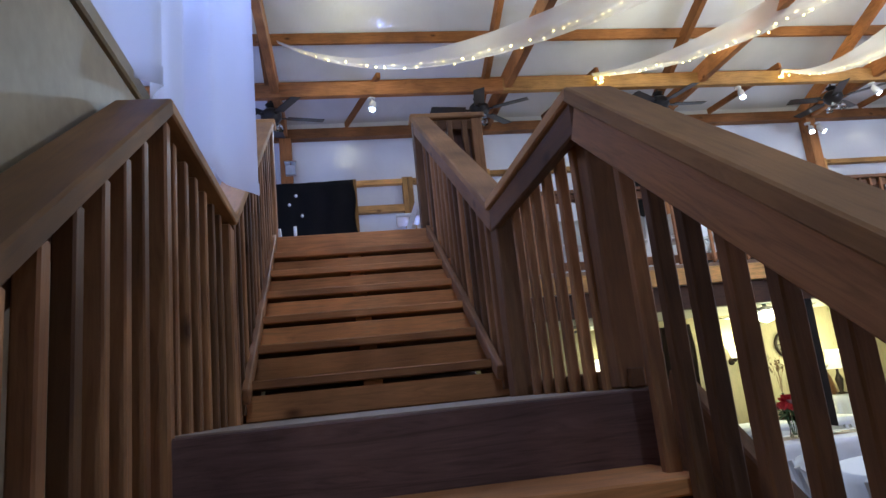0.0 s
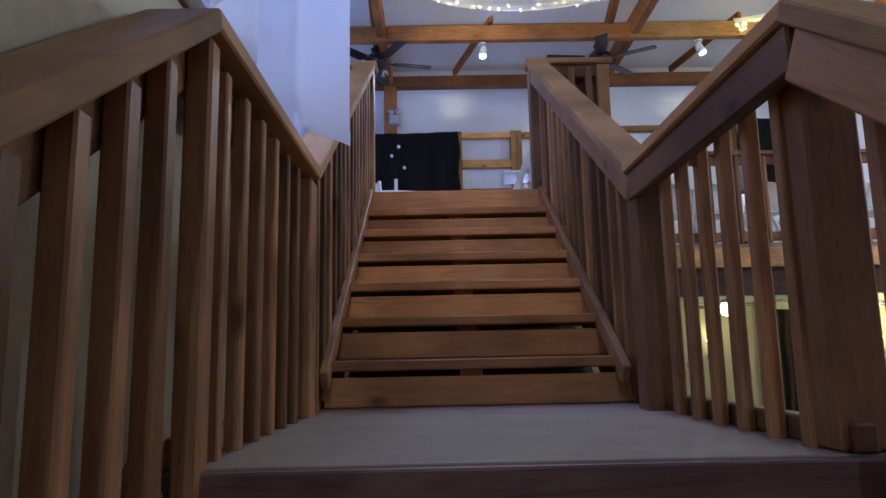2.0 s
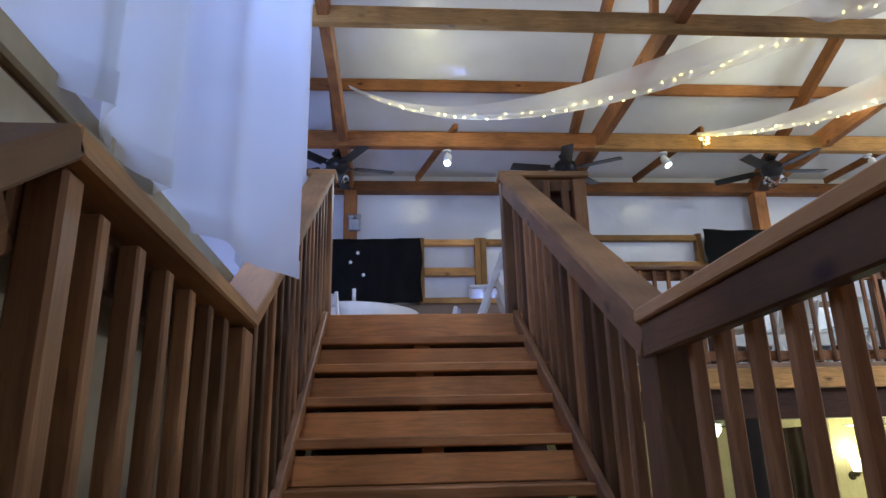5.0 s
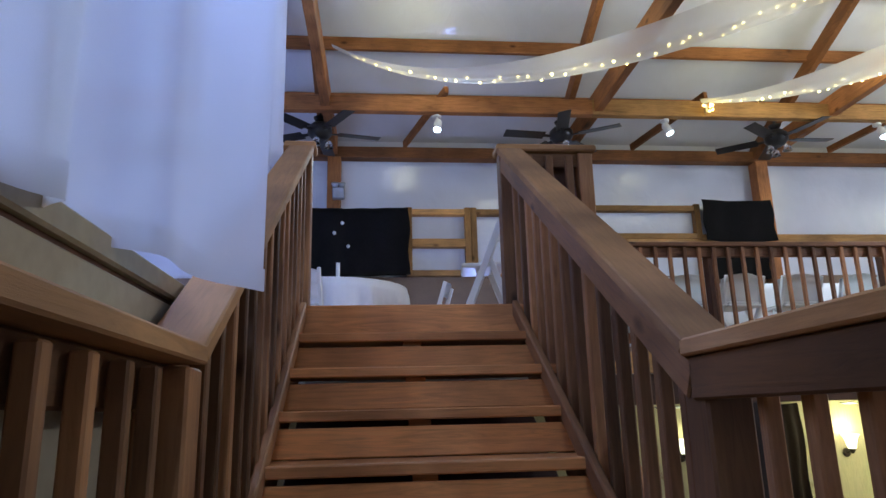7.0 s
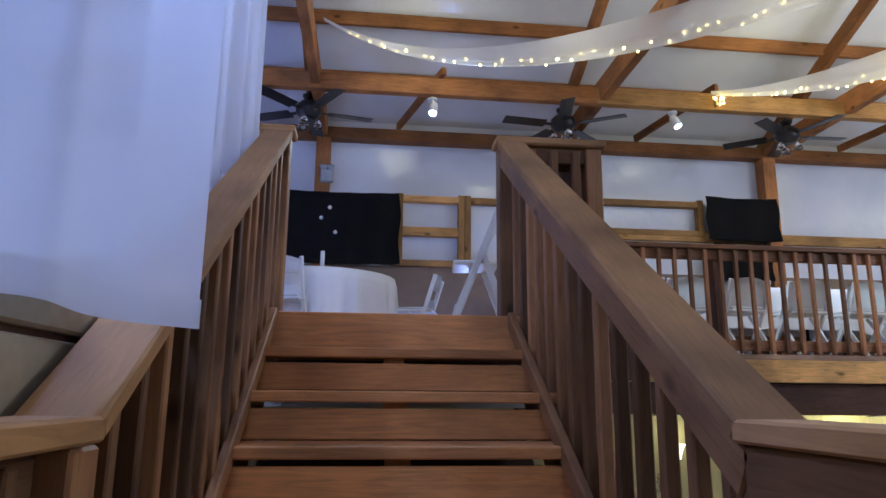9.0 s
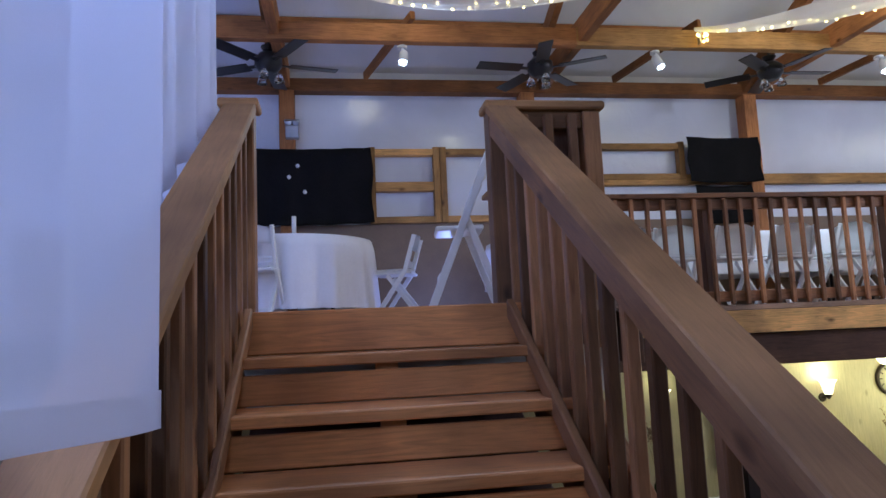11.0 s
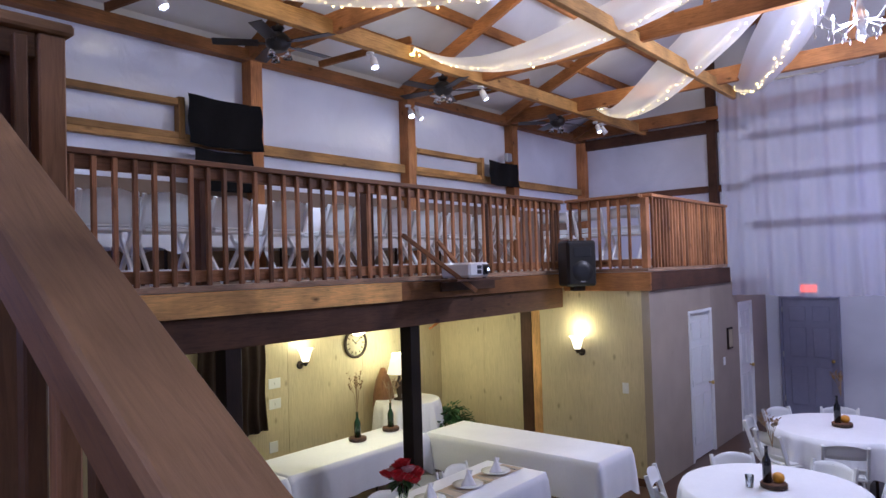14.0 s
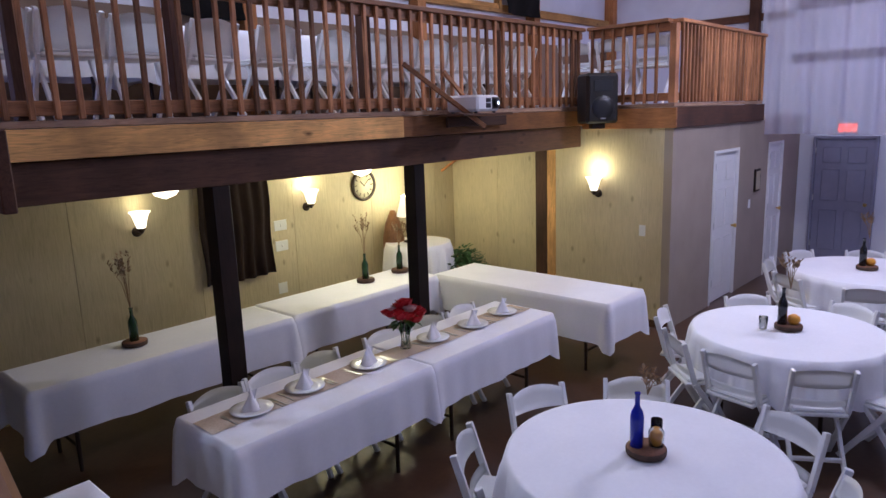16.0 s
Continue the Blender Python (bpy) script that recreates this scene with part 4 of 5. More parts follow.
# table settings
single("table_runner", sheet(lambda u, v: (2.29 + 3.22 * u, 8.58 + 0.24 * v + 0.008 * math.sin(u * 17), 0.7615 + 0.0006 * math.sin(u * 60 + v * 3)), 60, 4), RUNNER, "long beige burlap runner on the set table", "runner")
for i, x in enumerate((2.62, 3.05, 3.61, 4.33, 4.8, 5.25)):
    pl = thing("dinner_plate", (x, 8.7 + rng.uniform(-0.02, 0.02), 0.763), "white china plate on the beige runner", "plate", "place settings", rng.uniform(0, 60))
    part("rim", turned([(0.07, 0.0), (0.085, 0.004), (0.135, 0.014), (0.137, 0.018), (0.09, 0.009), (0.001, 0.007)], 28), CHINA, pl)
    nap = thing("napkin", (x, pl.location.y, 0.773), "folded white napkin standing on a plate", "napkin", "place settings", rng.uniform(-20, 20))

    def cone(u, v, k):
        a = u * math.tau
        r = (0.065 - 0.06 * v) * (1 + 0.22 * math.sin(a * 3 + k))
        return (r * math.cos(a), r * math.sin(a) * 0.75, 0.12 * v + 0.02 * v * math.sin(a * 2 + k))
    part("fold", sheet(lambda u, v: cone(u, v, i), 28, 7), CLOTH, nap)
    part("tip", sheet(lambda u, v: (0.02 + 0.03 * v * math.cos(u * 3.1), 0.02 * (u - 0.5), 0.05 + 0.07 * v), 6, 4), CLOTH, nap)
    for kx, nm in ((-0.17, "fork"), (0.16, "knife"), (0.185, "spoon")):
        cu = thing(nm, (x + kx, pl.location.y - 0.02, 0.763), "steel " + nm + " beside a white plate", nm, "cutlery", rng.uniform(-6, 6))
        part("handle", boxed(-0.005, 0.005, -0.09, 0.03, 0, 0.003), STEEL, cu)
        part("head", boxed(-0.011, 0.011, 0.03, 0.09, 0, 0.003, bevel=0.001), STEEL, cu)

vase = thing("flower_vase", (4.04, 8.74, 0.763), "clear glass vase with a bunch of red roses", "vase")
part("glass", turned([(0.04, 0), (0.045, 0.005), (0.032, 0.1), (0.045, 0.2), (0.042, 0.2), (0.029, 0.1), (0.038, 0.012), (0.001, 0.012)], 20), CLEAR, vase)



def bloom(r, at, mat_parent, mat, name):
    bm = bmesh.new()
    for k in range(11):
        a, tilt, s = k * 2.4, 0.25 + 0.1 * k, r * (0.35 + 0.062 * k)
        m = Matrix.Translation(at) @ pose(0, 0, 0, 0, 0, math.degrees(a)) @ pose(0, 0, 0, 0, math.degrees(tilt) * 0.55, 0)
        g = [[bm.verts.new(m @ Vector((s * 0.5 + s * 0.15 * math.sin(v * 3.1), s * (u - 0.5) * 1.3 * (0.5 + v * 0.6), s * 1.1 * (v - 0.35)))) for v in (0, 0.35, 0.7, 1)] for u in (0, 0.33, 0.67, 1)]
        for p in range(3):
            for q in range(3):
                bm.faces.new((g[p][q], g[p + 1][q], g[p + 1][q + 1], g[p][q + 1])).smooth = True
    return part(name, bm, mat, mat_parent)


for k in range(17):
    a, rr = k * 2.39996, 0.155 * math.sqrt(k / 17)
    bloom(0.064 * rng.uniform(0.85, 1.15), (rr * math.cos(a), rr * math.sin(a), 0.36 - rr * 0.55 + rng.uniform(-0.015, 0.015)), vase, ROSE_PALE if k in (2, 6) else ROSE, "rose")
stem = bmesh.new()
for k in range(9):
    a = k * 0.7
    rod((0.012 * math.cos(a), 0.012 * math.sin(a), 0.015), (0.08 * math.cos(a), 0.08 * math.sin(a), 0.3), 0.003, sides=5, bm=stem)
part("stem_bunch", stem, LEAF, vase, "green stems")


def leaf(bm, at, direction, size):
    d = Vector(direction).normalized()
    s = d.cross(Vector((0.13, 0.2, 1))).normalized()
    n = s.cross(d)
    pts = [Vector(at) + d * size * a + s * size * w + n * size * h for a, w, h in ((0, 0, 0), (0.35, 0.26, 0.06), (0.35, -0.26, 0.06), (0.4, 0, -0.02), (0.75, 0.2, 0.02), (0.75, -0.2, 0.02), (1, 0, -0.08))]
    v = [bm.verts.new(p) for p in pts]
    for f in ((0, 3, 1), (0, 2, 3), (1, 3, 4), (3, 2, 5), (3, 6, 4), (3, 5, 6)):
        bm.faces.new([v[i] for i in f])


bm = bmesh.new()
for k in range(60):
    a = rng.uniform(0, 6.28)
    leaf(bm, (0.06 * math.cos(a), 0.06 * math.sin(a), rng.uniform(0.2, 0.3)), (math.cos(a), math.sin(a), rng.uniform(-0.5, 0.6)), rng.uniform(0.05, 0.1))
part("leaves", bm, LEAF, vase, "green leaves")

plant = thing("potted_plant", (7.1, 10.82, 0), "bushy green potted plant behind the side tables", "plant")
part("pot", turned([(0.13, 0), (0.18, 0.4), (0.19, 0.43), (0.17, 0.43), (0.16, 0.4), (0.001, 0.4)], 20), BARK, plant)
bm = bmesh.new()
for k in range(520):
    a, e = rng.uniform(0, 6.28), rng.uniform(-0.3, 1.4)
    r = 0.34 * rng.uniform(0.25, 1.0)
    p = (r * math.cos(a) * math.cos(e), r * math.sin(a) * math.cos(e), 0.6 + 0.75 * r * math.sin(e))
    leaf(bm, p, (math.cos(a), math.sin(a), rng.uniform(-0.6, 0.7)), rng.uniform(0.06, 0.12))
part("foliage", bm, LEAF, plant)


def bottle(bm, h, r):
    return turned([(r, 0), (r, h * 0.55), (r * 0.85, h * 0.64), (r * 0.38, h * 0.76), (r * 0.36, h * 0.96), (r * 0.44, h * 0.97), (r * 0.44, h), (r * 0.2, h)], 18, bm=bm)


def log_slice(parent, r=0.11, h=0.035):
    part("log_slice", turned([(r * 0.97, 0), (r, 0.006), (r * 1.01, h - 0.004), (r * 0.98, h - 0.001)], 26), BARK, parent, "bark-edged log slice")
    part("cut_face", turned([(r * 0.965, h - 0.0005), (r * 0.96, h + 0.003), (0.001, h + 0.003)], 26), SLICE, parent)


def dried(parent, z, spread, height, n=9, fluffy=True):
    bm = bmesh.new()
    for k in range(n):
        a, s = rng.uniform(0, 6.28), rng.uniform(0.1, 1) * spread
        top = Vector((s * math.cos(a), s * math.sin(a), z + height * rng.uniform(0.7, 1)))
        mid = Vector((top.x * 0.3, top.y * 0.3, z + height * 0.45))
        rod((0, 0, z), mid, 0.0025, sides=4, bm=bm)
        rod(mid, top, 0.0022, 0.0012, sides=4, bm=bm)
        if fluffy:
            for j in range(7):
                b = rng.uniform(0, 6.28)
                p = mid.lerp(top, 0.35 + 0.1 * j)
                leaf(bm, p, (math.cos(b), math.sin(b), 1.2), 0.04)
    part("dried_flower", bm, DRIED, parent, "brown dried flower stems")


for x, y, hgt in ((2.73, 10.63, 0.5), (5.32, 10.67, 0.48), (5.88, 10.7, 0.3)):
    t = thing("bottle_arrangement", (x, y, 0.763), "green bottle with dried stems on a log slice", "centrepiece", "bottle arrangements")
    log_slice(t, 0.1)
    b = part("bottle", bottle(None, 0.28, 0.037), GREEN_GLASS, t, "dark green glass bottle")
    b.location = (0, 0, 0.038)
    dried(t, 0.3, 0.14, hgt)
for i, (x, y) in enumerate(ROUND):
    t = thing("centrepiece", (x + 0.02, y, 0.763), "log slice with a bottle and an amber jar", "centrepiece", "round table centrepieces", (-40, -40, -30)[i])
    log_slice(t, 0.105)
    b = part("bottle", bottle(None, 0.3, 0.036), (BLUE_GLASS, DARK_GLASS, DARK_GLASS)[i], t, ("cobalt blue glass bottle", "dark glass bottle", "dark glass bottle")[i])
    b.location = (-0.045, 0.02, 0.038)
    if i == 0:
        j = part("jar", turned([(0.04, 0), (0.042, 0.08), (0.03, 0.1), (0.03, 0.15), (0.027, 0.15), (0.027, 0.1), (0.036, 0.075), (0.035, 0.006), (0.001, 0.006)], 18), CLEAR, t, "clear glass jar")
        j.location = (0.055, 0, 0.038)
        j2 = part("amber_filling", turned([(0.033, 0.008), (0.035, 0.07), (0.02, 0.08)], 18), AMBER, t, "bright amber filling")
        j2.location = (0.055, 0, 0.038)
    else:
        j2 = part("amber_candle", turned([(0.035, 0), (0.05, 0.03), (0.045, 0.06), (0.02, 0.075)], 18), AMBER, t, "round amber candle")
        j2.location = (0.045, 0, 0.038)
    dried(t, 0.33, 0.1, 0.3 if i else 0.12, 7)
g = single("glass_tumbler", turned([(0.03, 0), (0.036, 0.1), (0.033, 0.1), (0.028, 0.008), (0.001, 0.008)], 18), CLEAR, "clear glass tumbler on the round table", "glass", at=(ROUND[1][0] - 0.09, ROUND[1][1] + 0.16, 0.763))
single("candle", turned([(0.02, 0), (0.02, 0.17), (0.012, 0.172)], 14), CHINA, "white candle standing on the loft table", "candle", at=(-0.55, 10.32, DECK + 0.763))

# table lamp and basket under the loft
tl = thing("table_lamp", (6.56, 11.2, 0.963), "small table lamp with a cream shade", "lamp")
part("base", turned([(0.08, 0), (0.08, 0.015), (0.025, 0.03), (0.045, 0.14), (0.055, 0.2), (0.02, 0.27), (0.012, 0.38)], 20), IRON, tl, "dark turned lamp base")
part("shade", turned([(0.16, 0.34), (0.09, 0.6), (0.087, 0.6), (0.155, 0.345)], 28), SHADE_GLOW, tl, "cream cloth lamp shade")
gt = thing("basket", (6.52, 11.46, 0), "tall brown woven basket leaning on the wall", "basket")
part("body", turned([(0.1, 0.0), (0.13, 0.3), (0.15, 0.7), (0.14, 1.0), (0.1, 1.2), (0.03, 1.36)], 22), GUITAR, gt)

# ---- fixtures ----


def spotlight(x, y, z, aim, name="spotlight"):
    s = thing(name, (x, y, z), "white can spotlight clamped under the roof beam", "spotlight", "spotlights")
    part("bracket", rod((0, 0.06, 0.14), (0, 0, 0.05), 0.012), WHITE_METAL, s)
    part("base", turned([(0.045, 0.12), (0.045, 0.145)], 16, (0, 0.06, 0)), WHITE_METAL, s)
    tilt = Vector(aim).to_track_quat("Z", "Y").to_matrix().to_4x4()
    part("can", turned([(0.03, -0.09), (0.04, -0.07), (0.045, 0.05), (0.042, 0.05), (0.036, 0.035), (0.001, 0.03)], 18, tilt=tilt), WHITE_METAL, s)
    part("bulb", turned([(0.034, 0.036), (0.03, 0.046), (0.001, 0.052)], 16, tilt=tilt), SPOT_GLOW, s, "bright white bulb")


SPOT_X = (0.44, 2.88, 5.3, 7.32, 10.55)
for i, x in enumerate(SPOT_X):
    spotlight(x, 10.22, 4.93, (0.25 if i % 2 else -0.15, -0.45, -1))
spotlight(7.27, 11.5, 4.9, (-0.4, -0.6, -1))
spotlight(7.45, 11.5, 4.9, (0.4, -0.6, -1))
spotlight(10.75, 10.22, 4.93, (0.5, -0.5, -1))


def ceiling_fan(x, y, z, turn):
    f = thing("ceiling_fan", (x, y, z), "black ceiling fan hung below a roof truss", "fan", "ceiling fans", turn)
    part("downrod", rod((0, 0, 0.06), (0, 0, 5.17 - z if z < 5.1 else 0.2), 0.014), FAN_BLACK, f)
    part("canopy", turned([(0.03, 0.0), (0.07, 0.06), (0.07, 0.07)], 18, (0, 0, 0.08)), FAN_BLACK, f)
    part("motor", turned([(0.05, -0.11), (0.09, -0.09), (0.13, -0.04), (0.13, 0.03), (0.08, 0.08), (0.03, 0.09)], 24), FAN_BLACK, f)
    for k in range(5):
        m = pose(0, 0, 0, 0, 0, k * 72)
        b = part("blade", boxed(0.2, 0.66, -0.07, 0.07, -0.008, 0.0, bevel=0.003, m=m @ pose(0, 0, -0.02, 9)), FAN_BLACK, f)
        part("blade_arm", boxed(0.09, 0.24, -0.02, 0.02, -0.012, -0.002, m=m @ pose(0, 0, -0.02, 9)), FAN_BLACK, f)
    for k in range(3):
        m = pose(0, 0, 0, 0, 0, k * 120)
        a = m @ Vector((0.1, 0, -0.16))
        part("lamp_cup", turned([(0.02, 0.05), (0.035, 0.02), (0.05, -0.03), (0.045, -0.03), (0.001, 0.0)], 14, a), CLEAR, f, "small glass lamp cup")


for i, x in enumerate((-0.79, 1.88, 4.42, 7.1, 10.1)):
    ceiling_fan(x, 10.75, 5.1, 13 + 29 * i)


def sconce(at, rz):
    s = thing("wall_sconce", at, "bronze wall sconce with a glowing bell shade", "sconce", "wall sconces", rz)
    part("back_plate", turned([(0.05, 0), (0.05, 0.012), (0.03, 0.02)], 18, (0, 0, -0.12), tilt=pose(0, 0, 0, 90)), IRON, s)
    part("arm", rod((0, -0.01, -0.12), (0, -0.1, -0.1), 0.01), IRON, s)
    part("cup", turned([(0.012, -0.13), (0.03, -0.1), (0.045, -0.075), (0.001, -0.07)], 18, (0, -0.11, 0)), IRON, s)
    part("shade", turned([(0.04, -0.075), (0.06, 0.0), (0.075, 0.05), (0.1, 0.085), (0.096, 0.085), (0.071, 0.048), (0.056, 0.0), (0.036, -0.068)], 24, (0, -0.11, 0)), SCONCE_GLOW, s, "glowing frosted glass shade")


sconce((3.3, NORTH, 1.66), 0)
sconce((5.32, NORTH, 1.66), 0)
sconce((BLOCK_X, 9.19, 1.68), -90)
for x in (3.05, 5.16):
    d = thing("dome_light", (x, 10.45, 2.15), "round glowing dome light under the loft", "ceiling light", "dome lights")
    part("stem", rod((0, 0, -0.01), (0, 0, 0.05), 0.03), WHITE_METAL, d)
    part("pan", turned([(0.15, 0.0), (0.15, -0.03), (0.13, -0.035)], 26), WHITE_METAL, d)
    part("diffuser", turned([(0.13, -0.035), (0.125, -0.1), (0.08, -0.16), (0.001, -0.19)], 26), DOME_GLOW, d, "glowing frosted dome")
    for k in range(4):
        m = pose(0, 0, -0.05, 0, 0, 25 + k * 90)
        part("fan_blade", boxed(0.14, 0.62, -0.06, 0.06, -0.006, 0.0, bevel=0.002, m=m @ pose(0, 0, 0, 8)), FAN_BLACK, d, "dark fan blade")
cs = thing("corner_shelf", (7.6, 11.45, 1.93), "small wooden bracket shelf in the corner", "shelf")
part("board", boxed(-0.14, 0.37, -0.16, 0.22, 0, 0.025, bevel=0.006), BEAM_X, cs)
part("bracket", beam((0.1, 0.2, -0.16), (0.1, -0.08, 0.0), 0.03, 0.03), BEAM_Y, cs)
ms = thing("small_speaker", (7.64, 11.42, 1.956), "small black speaker on the corner shelf", "loudspeaker", rz=-35)
part("cabinet", boxed(-0.1, 0.1, -0.09, 0.09, 0, 0.25, bevel=0.015), BLACK, ms)
part("cone", turned([(0.07, 0), (0.065, 0.008), (0.03, 0.004), (0.001, 0.01)], 20, (0, -0.09, 0.09), tilt=pose(0, 0, 0, 90)), FAN_BLACK, ms)
part("tweeter", turned([(0.035, 0), (0.03, 0.008), (0.001, 0.01)], 18, (0, -0.09, 0.2), tilt=pose(0, 0, 0, 90)), GALVANISED, ms, "pale round tweeter")
ck = thing("wall_clock", (6.23, NORTH, 1.71), "round wall clock with a dark rim", "clock")
part("rim", turned([(0.2, 0), (0.2, 0.03), (0.185, 0.04), (0.165, 0.03), (0.165, 0.01)], 36, tilt=pose(0, 0, 0, 90)), IRON, ck, "dark round rim")
part("face", turned([(0.166, 0.008), (0.166, 0.012), (0.001, 0.012)], 36, tilt=pose(0, 0, 0, 90)), CLOCK_FACE, ck, "yellowed clock face")
for k in range(12):
    a = k * math.tau / 12
    part("hour_mark", boxed(-0.006, 0.006, -0.018, -0.013, 0.115, 0.15, m=pose(0, 0, 0, 0, math.degrees(a))), IRON, ck)
part("hour_hand", boxed(-0.006, 0.006, -0.022, -0.019, -0.02, 0.08, m=pose(0, 0, 0, 0, 310)), IRON, ck)
part("minute_hand", boxed(-0.004, 0.004, -0.026, -0.023, -0.02, 0.12, m=pose(0, 0, 0, 0, 50)), IRON, ck)
em = thing("emergency_light", (-0.63, NORTH - 0.1, 4.58), "grey emergency light box on the wall post", "light")
part("box", boxed(-0.07, 0.07, -0.08, 0, 0, 0.14, bevel=0.01), GALVANISED, em)
for s in (-1, 1):
    part("lamp_head", turned([(0.03, 0), (0.045, 0.06), (0.04, 0.065)], 14, (s * 0.04, -0.04, 0.14), tilt=pose(0, 0, 0, 30)), GALVANISED, em)
em = thing("emergency_light", (9.75, NORTH - 0.1, 4.47), "grey emergency light box on the wall post", "light")
part("box", boxed(-0.07, 0.07, -0.08, 0, 0, 0.14, bevel=0.01), GALVANISED, em)

sh = thing("projector_shelf", (5.35, RIM - 0.04, 2.5), "dark plywood shelf bracketed to the loft edge", "shelf")
part("board", boxed(-0.3, 0.42, -0.42, -0.002, 0.04, 0.062, bevel=0.004), DARK_BEAM_X, sh)
part("slot_board", boxed(-0.1, 0.8, -0.06, -0.03, -0.06, 0.035, bevel=0.004), DARK_BEAM_X, sh)
part("brace", beam((-0.62, -0.03, 0.5), (0.02, -0.4, -0.06), 0.04, 0.04), LOFT_X, sh)
part("brace", beam((-0.1, -0.02, 0.45), (0.3, -0.1, 0.05), 0.035, 0.035), LOFT_X, sh)
pj = thing("projector", (5.42, RIM - 0.27, 2.562), "white video projector on the loft shelf", "projector", rz=12)
part("shell", boxed(-0.22, 0.22, -0.16, 0.16, 0.015, 0.16, bevel=0.02), SCREEN_WHITE, pj)
part("vent", boxed(-0.06, 0.03, -0.164, -0.159, 0.045, 0.085), BLACK, pj, "black vent grille")
part("vent", boxed(-0.06, 0.03, -0.164, -0.159, 0.095, 0.13), BLACK, pj, "black vent grille")
part("lens_panel", boxed(0.06, 0.2, -0.165, -0.159, 0.035, 0.14, bevel=0.002), BLACK, pj)
part("lens_ring", turned([(0.045, 0), (0.045, 0.03), (0.036, 0.032)], 22, (0.13, -0.16, 0.088), tilt=pose(0, 0, 0, 90)), BLACK, pj)
part("lens", turned([(0.02, 0.018), (0.016, 0.033), (0.001, 0.036)], 18, (0.13, -0.16, 0.088), tilt=pose(0, 0, 0, 90)), LENS_GLOW, pj, "bright projector lens")
for sx in (-0.18, 0.18):
    for sy in (-0.12, 0.12):
        part("foot", rod((sx, sy, 0), (sx, sy, 0.02), 0.015), BLACK, pj)
sp = thing("loudspeaker", (7.62, RIM - 0.3, 2.4), "black loudspeaker bracketed to the loft corner", "loudspeaker", rz=-38)
part("cabinet", boxed(-0.19, 0.19, -0.16, 0.16, 0, 0.56, bevel=0.025), BLACK, sp)
part("grille", boxed(-0.165, 0.165, -0.172, -0.161, 0.03, 0.53, bevel=0.004), FAN_BLACK, sp)
part("woofer", turned([(0.135, 0), (0.13, 0.008), (0.06, 0.012), (0.001, 0.012)], 24, (0, -0.168, 0.18), tilt=pose(0, 0, 0, 90)), BLACK, sp)
part("horn", boxed(-0.11, 0.11, -0.18, -0.172, 0.36, 0.48, bevel=0.004), BLACK, sp)
part("badge", boxed(-0.03, 0.03, -0.178, -0.173, 0.05, 0.065), GALVANISED, sp)
part("bracket", beam((0, 0.16, 0.2), (0, 0.34, 0.2), 0.05, 0.05), IRON, sp)
part("bracket_plate", boxed(-0.08, 0.08, -0.05, 0.05, -0.06, 0.0, bevel=0.004), IRON, sp)

# ---- drapes with string lights ----
HUB = Vector((7.8, 6.0, 5.95))


def drape(start, sag, width, seed):
    a = Vector(start)
    d = HUB - a
    side = Vector((d.y, -d.x, 0)).normalized()
    r = random.Random(seed)
    ph = r.uniform(0, 6)

    def at(u, v=0.0):
        p = a + d * u
        p.z -= sag * 9.48 * u * (1 - u) ** 3
        w = width * (0.12 + 0.88 * math.sin(min(1.0, u * 1.9) * 1.57) ** 1.2) * (1 - 0.75 * max(0.0, u - 0.6) / 0.4)
        q = (v - 0.5) * w
        p = p + side * q * 0.8
        p.z += 0.025 * math.sin(v * 22 + ph + 3 * u) * w - 0.55 * (w * 0.5) * (1 - (2 * v - 1) ** 2)
        return p
    t = thing("ceiling_drape", start, "white sheer ceiling drape with warm string lights", "drape", "ceiling drapes")
    inv = Matrix.Translation(-a)
    bm = sheet(lambda u, v: at(u, v), 70, 14)
    bmesh.ops.transform(bm, matrix=inv, verts=bm.verts)
    part("fabric", bm, DRAPE, t, "white sheer fabric")
    wire, n = bmesh.new(), 84
    pts = []
    for i in range(n + 1):
        u = 0.015 + 0.97 * i / n
        p = at(u, 0.52 + 0.05 * math.sin(i * 0.9 + ph) + 0.03 * math.sin(i * 2.7))
        p.z += 0.012
        pts.append(inv @ p)
    for p, q in zip(pts, pts[1:]):
        rod(p, q, 0.0018, sides=4, bm=wire)
    part("wire", wire, STEEL, t)
    me = None
    for p in pts[1:]:
        j = Vector((r.uniform(-0.04, 0.04), r.uniform(-0.03, 0.03), r.uniform(-0.015, 0.025)))
        if me is None:
            me = mesh_of("bulb", turned([(0.006, -0.014), (0.015, 0), (0.006, 0.014)], 8), TWINKLE)
        o = new("bulb", me)
        o.parent, o.location = t, p + j
    return at


DRAPES = []
for i, (start, sag, width) in enumerate((
        ((-0.62, 10.15, 5.78), 0.74, 0.72), ((3.3, 10.25, 5.3), 0.26, 0.85), ((6.0, 10.25, 5.3), 0.4, 0.9), ((10.3, 10.25, 5.42), 0.5, 1.0),
        ((10.82, 8.1, 5.33), 0.3, 0.9), ((12.4, 3.5, 5.6), 0.4, 0.7), ((7.0, 0.5, 5.6), 0.4, 0.7), ((3.0, 1.5, 5.6), 0.4, 0.7))):
    DRAPES.append((start, drape(start, sag, width, i + 1)))

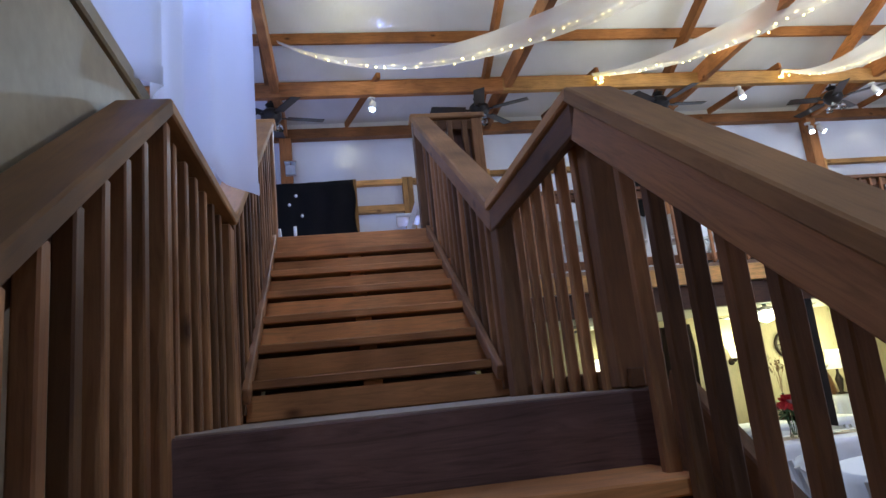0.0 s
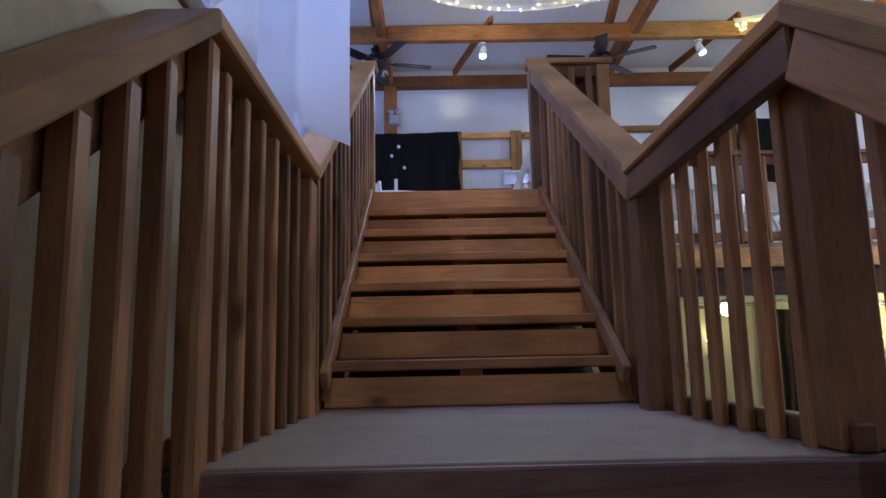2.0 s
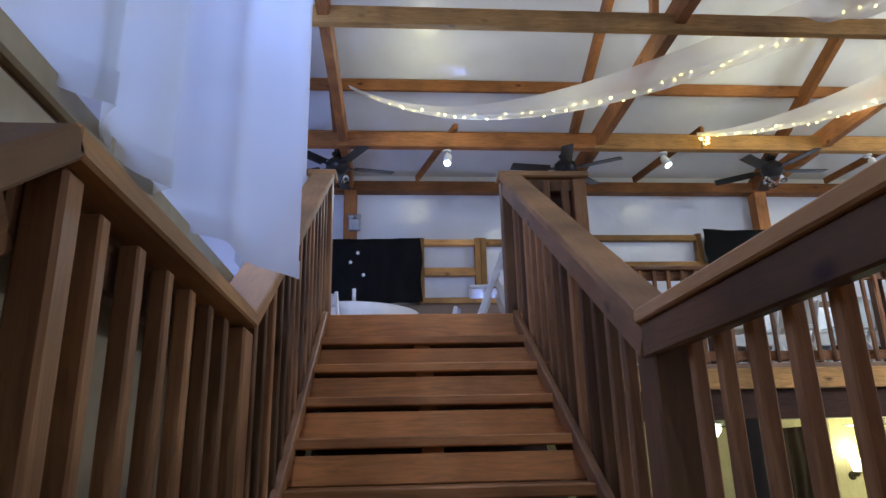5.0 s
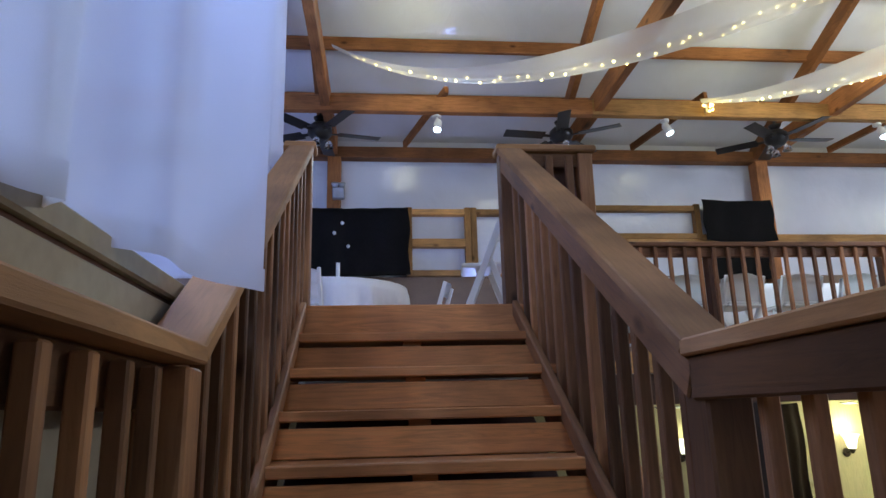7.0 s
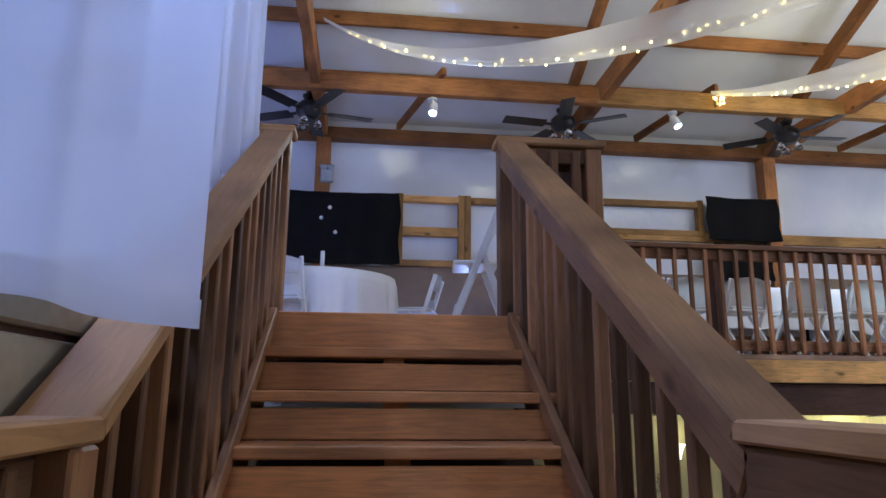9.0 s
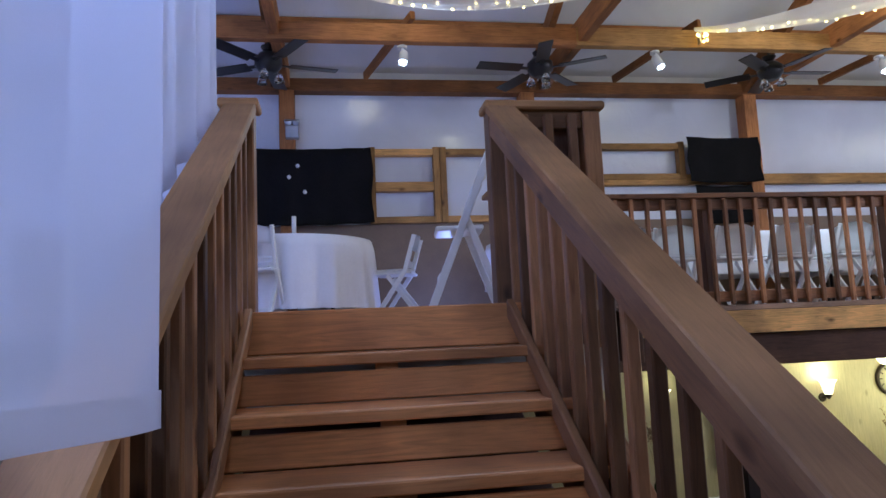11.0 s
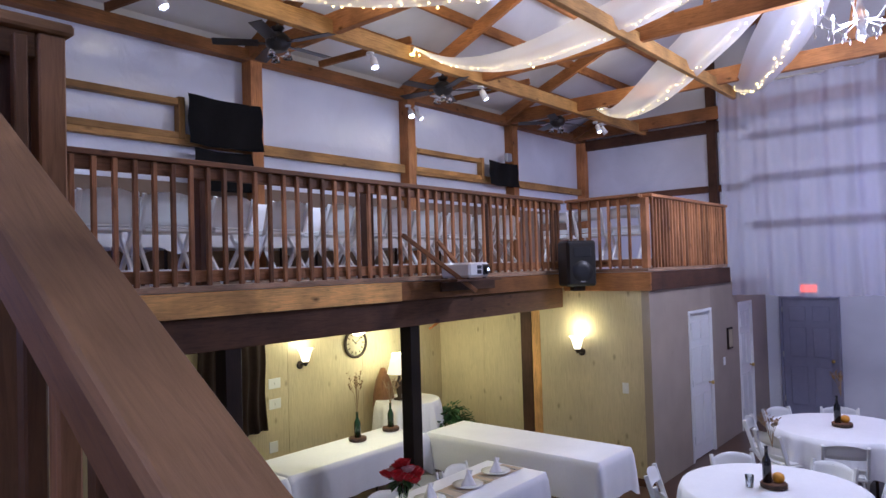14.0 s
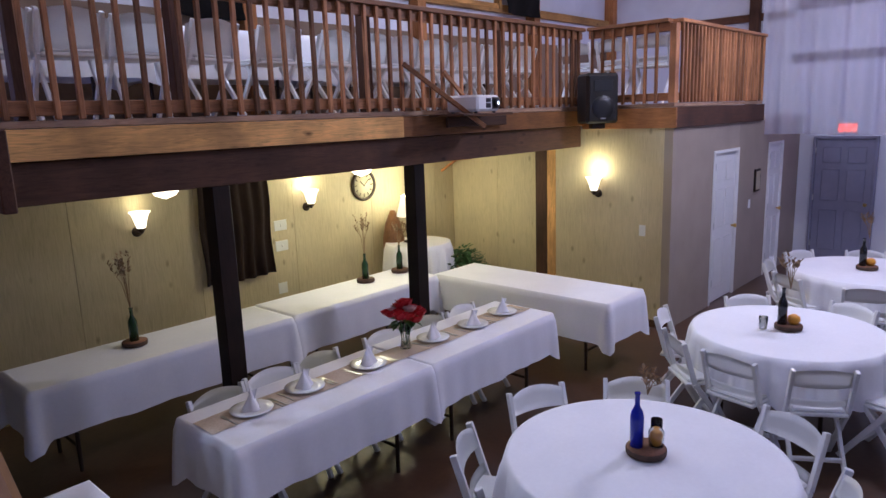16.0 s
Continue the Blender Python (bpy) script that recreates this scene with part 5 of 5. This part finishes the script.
for x, y, z in ((3.34, 10.235, 5.2), (5.97, 10.235, 5.21)):
    t = thing("string_light_bunch", (x, y, z), "bunch of warm string lights tied to the roof beam", "string lights", "string light bunches")
    part("tie", boxed(-0.012, 0.012, -0.01, 0.034, -0.05, 0.07, bevel=0.004), STEEL, t)
    me = mesh_of("bulb", turned([(0.006, -0.014), (0.015, 0), (0.006, 0.014)], 8), TWINKLE)
    for k in range(9):
        o = new("bulb", me)
        o.parent, o.location = t, (rng.uniform(-0.08, 0.08), rng.uniform(-0.035, -0.012), rng.uniform(-0.05, 0.05))
    lamp("string_light_lamp", "POINT", (x, y - 0.09, z), 0.5, (1.0, 0.7, 0.08), 0.03)

ch = thing("chandelier", (7.8, 6.0, 4.98), "crystal chandelier hung where the drapes meet", "chandelier")
part("stem", rod((0, 0, -0.1), (0, 0, 1.9), 0.012), STEEL, ch)
part("body", turned([(0.02, -0.2), (0.05, -0.16), (0.03, -0.08), (0.07, 0.0), (0.04, 0.1), (0.015, 0.25)], 18), STEEL, ch)
for k in range(8):
    a = k * math.tau / 8
    c, s = math.cos(a), math.sin(a)
    bm = rod((0.04 * c, 0.04 * s, 0), (0.22 * c, 0.22 * s, -0.06), 0.008)
    rod((0.22 * c, 0.22 * s, -0.06), (0.4 * c, 0.4 * s, 0.05), 0.008, bm=bm)
    arm = part("arm", bm, STEEL, ch)
    part("candle", rod((0.4 * c, 0.4 * s, 0.05), (0.4 * c, 0.4 * s, 0.13), 0.013), CHINA, ch)
    part("flame_bulb", turned([(0.008, 0.13), (0.018, 0.155), (0.002, 0.2)], 10, (0.4 * c, 0.4 * s, 0)), SPOT_GLOW, ch)
    for j, rr in enumerate((0.4, 0.28, 0.16)):
        bm = turned([(0.001, -0.16), (0.014, -0.13), (0.003, -0.09)], 6, (rr * c, rr * s, 0.06 - 0.05 * j))
        rod((rr * c, rr * s, -0.03 - 0.05 * j), (rr * c, rr * s, 0.04 - 0.05 * j), 0.002, sides=4, bm=bm)
        part("crystal", bm, CLEAR, ch, "clear glass crystal")

# ---- lamps in the fixtures, and added lamps ----
for (x, e, to) in ((0.44, 140, (0.2, 5.6, 2.0)), (2.88, 90, (3.2, 8.8, 2.0)), (5.3, 90, (5.1, 8.6, 2.0)), (7.32, 85, (7.7, 8.6, 2.0)), (10.55, 40, (10.3, 8.6, 2.0))):
    lamp("spotlight_lamp", "SPOT", (x, 10.2, 4.86), e, COOL, 0.04, to, 125)
lamp("spotlight_lamp", "SPOT", (7.27, 11.4, 4.82), 45, COOL, 0.04, (7.1, 10, 2.6), 120)
# unseen lamps added on the south side, no fixtures, to light stairs and hall
for x, e in ((-0.05, 84), (7.4, 80)):
    lamp("added_south_lamp", "SPOT", (x, 0.2, 4.9), e, COOL, 0.06, (x, 7.0, 2.6), 100)
for x, e in ((3.3, 1.4), (5.32, 6)):
    lamp("sconce_lamp", "POINT", (x, NORTH - 0.14, 1.84), e, WARM, 0.06)
lamp("sconce_lamp", "POINT", (BLOCK_X - 0.14, 9.19, 1.86), 7, WARM, 0.06)
for x, e in ((3.05, 1.2), (5.16, 28)):
    lamp("dome_lamp", "POINT", (x, 10.45, 1.86), e, WARM, 0.1)
# fill light added for the recess, set just above the table lamp's shade
lamp("recess_fill_lamp", "POINT", (6.56, 11.2, 1.64), 30, WARM, 0.05)
lamp("chandelier_lamp", "POINT", (7.8, 6.0, 4.72), 310, (0.95, 0.92, 1.0), 0.3)
for start, path in DRAPES[:4]:
    for u in (0.1, 0.26, 0.42, 0.6):
        p = path(u, 0.5)
        lamp("string_light_lamp", "POINT", (p.x, p.y, p.z + 0.42), 7.5, (1.0, 0.84, 0.5), 0.2)
# blue colour washes standing behind the curtains and tables
for at, e in (((-1.3, 4.4, 3.2), 25), ((-1.0, 5.8, 4.1), 75), ((-1.3, 6.6, 4.6), 42), ((-2.2, 10.6, 2.8), 28), ((0.9, 11.0, 2.75), 10), ((11.3, 10.5, 2.9), 9), ((12.45, 5.4, 3.6), 34), ((12.45, 2.6, 3.6), 34)):
    lamp("colour_wash_lamp", "POINT", at, e, (0.62, 0.68, 1.0) if at[0] < -1 and at[1] < 7 else (0.58, 0.46, 1.0) if at[0] > 12 else BLUE, 0.5 if at[0] > 12 else 0.08)
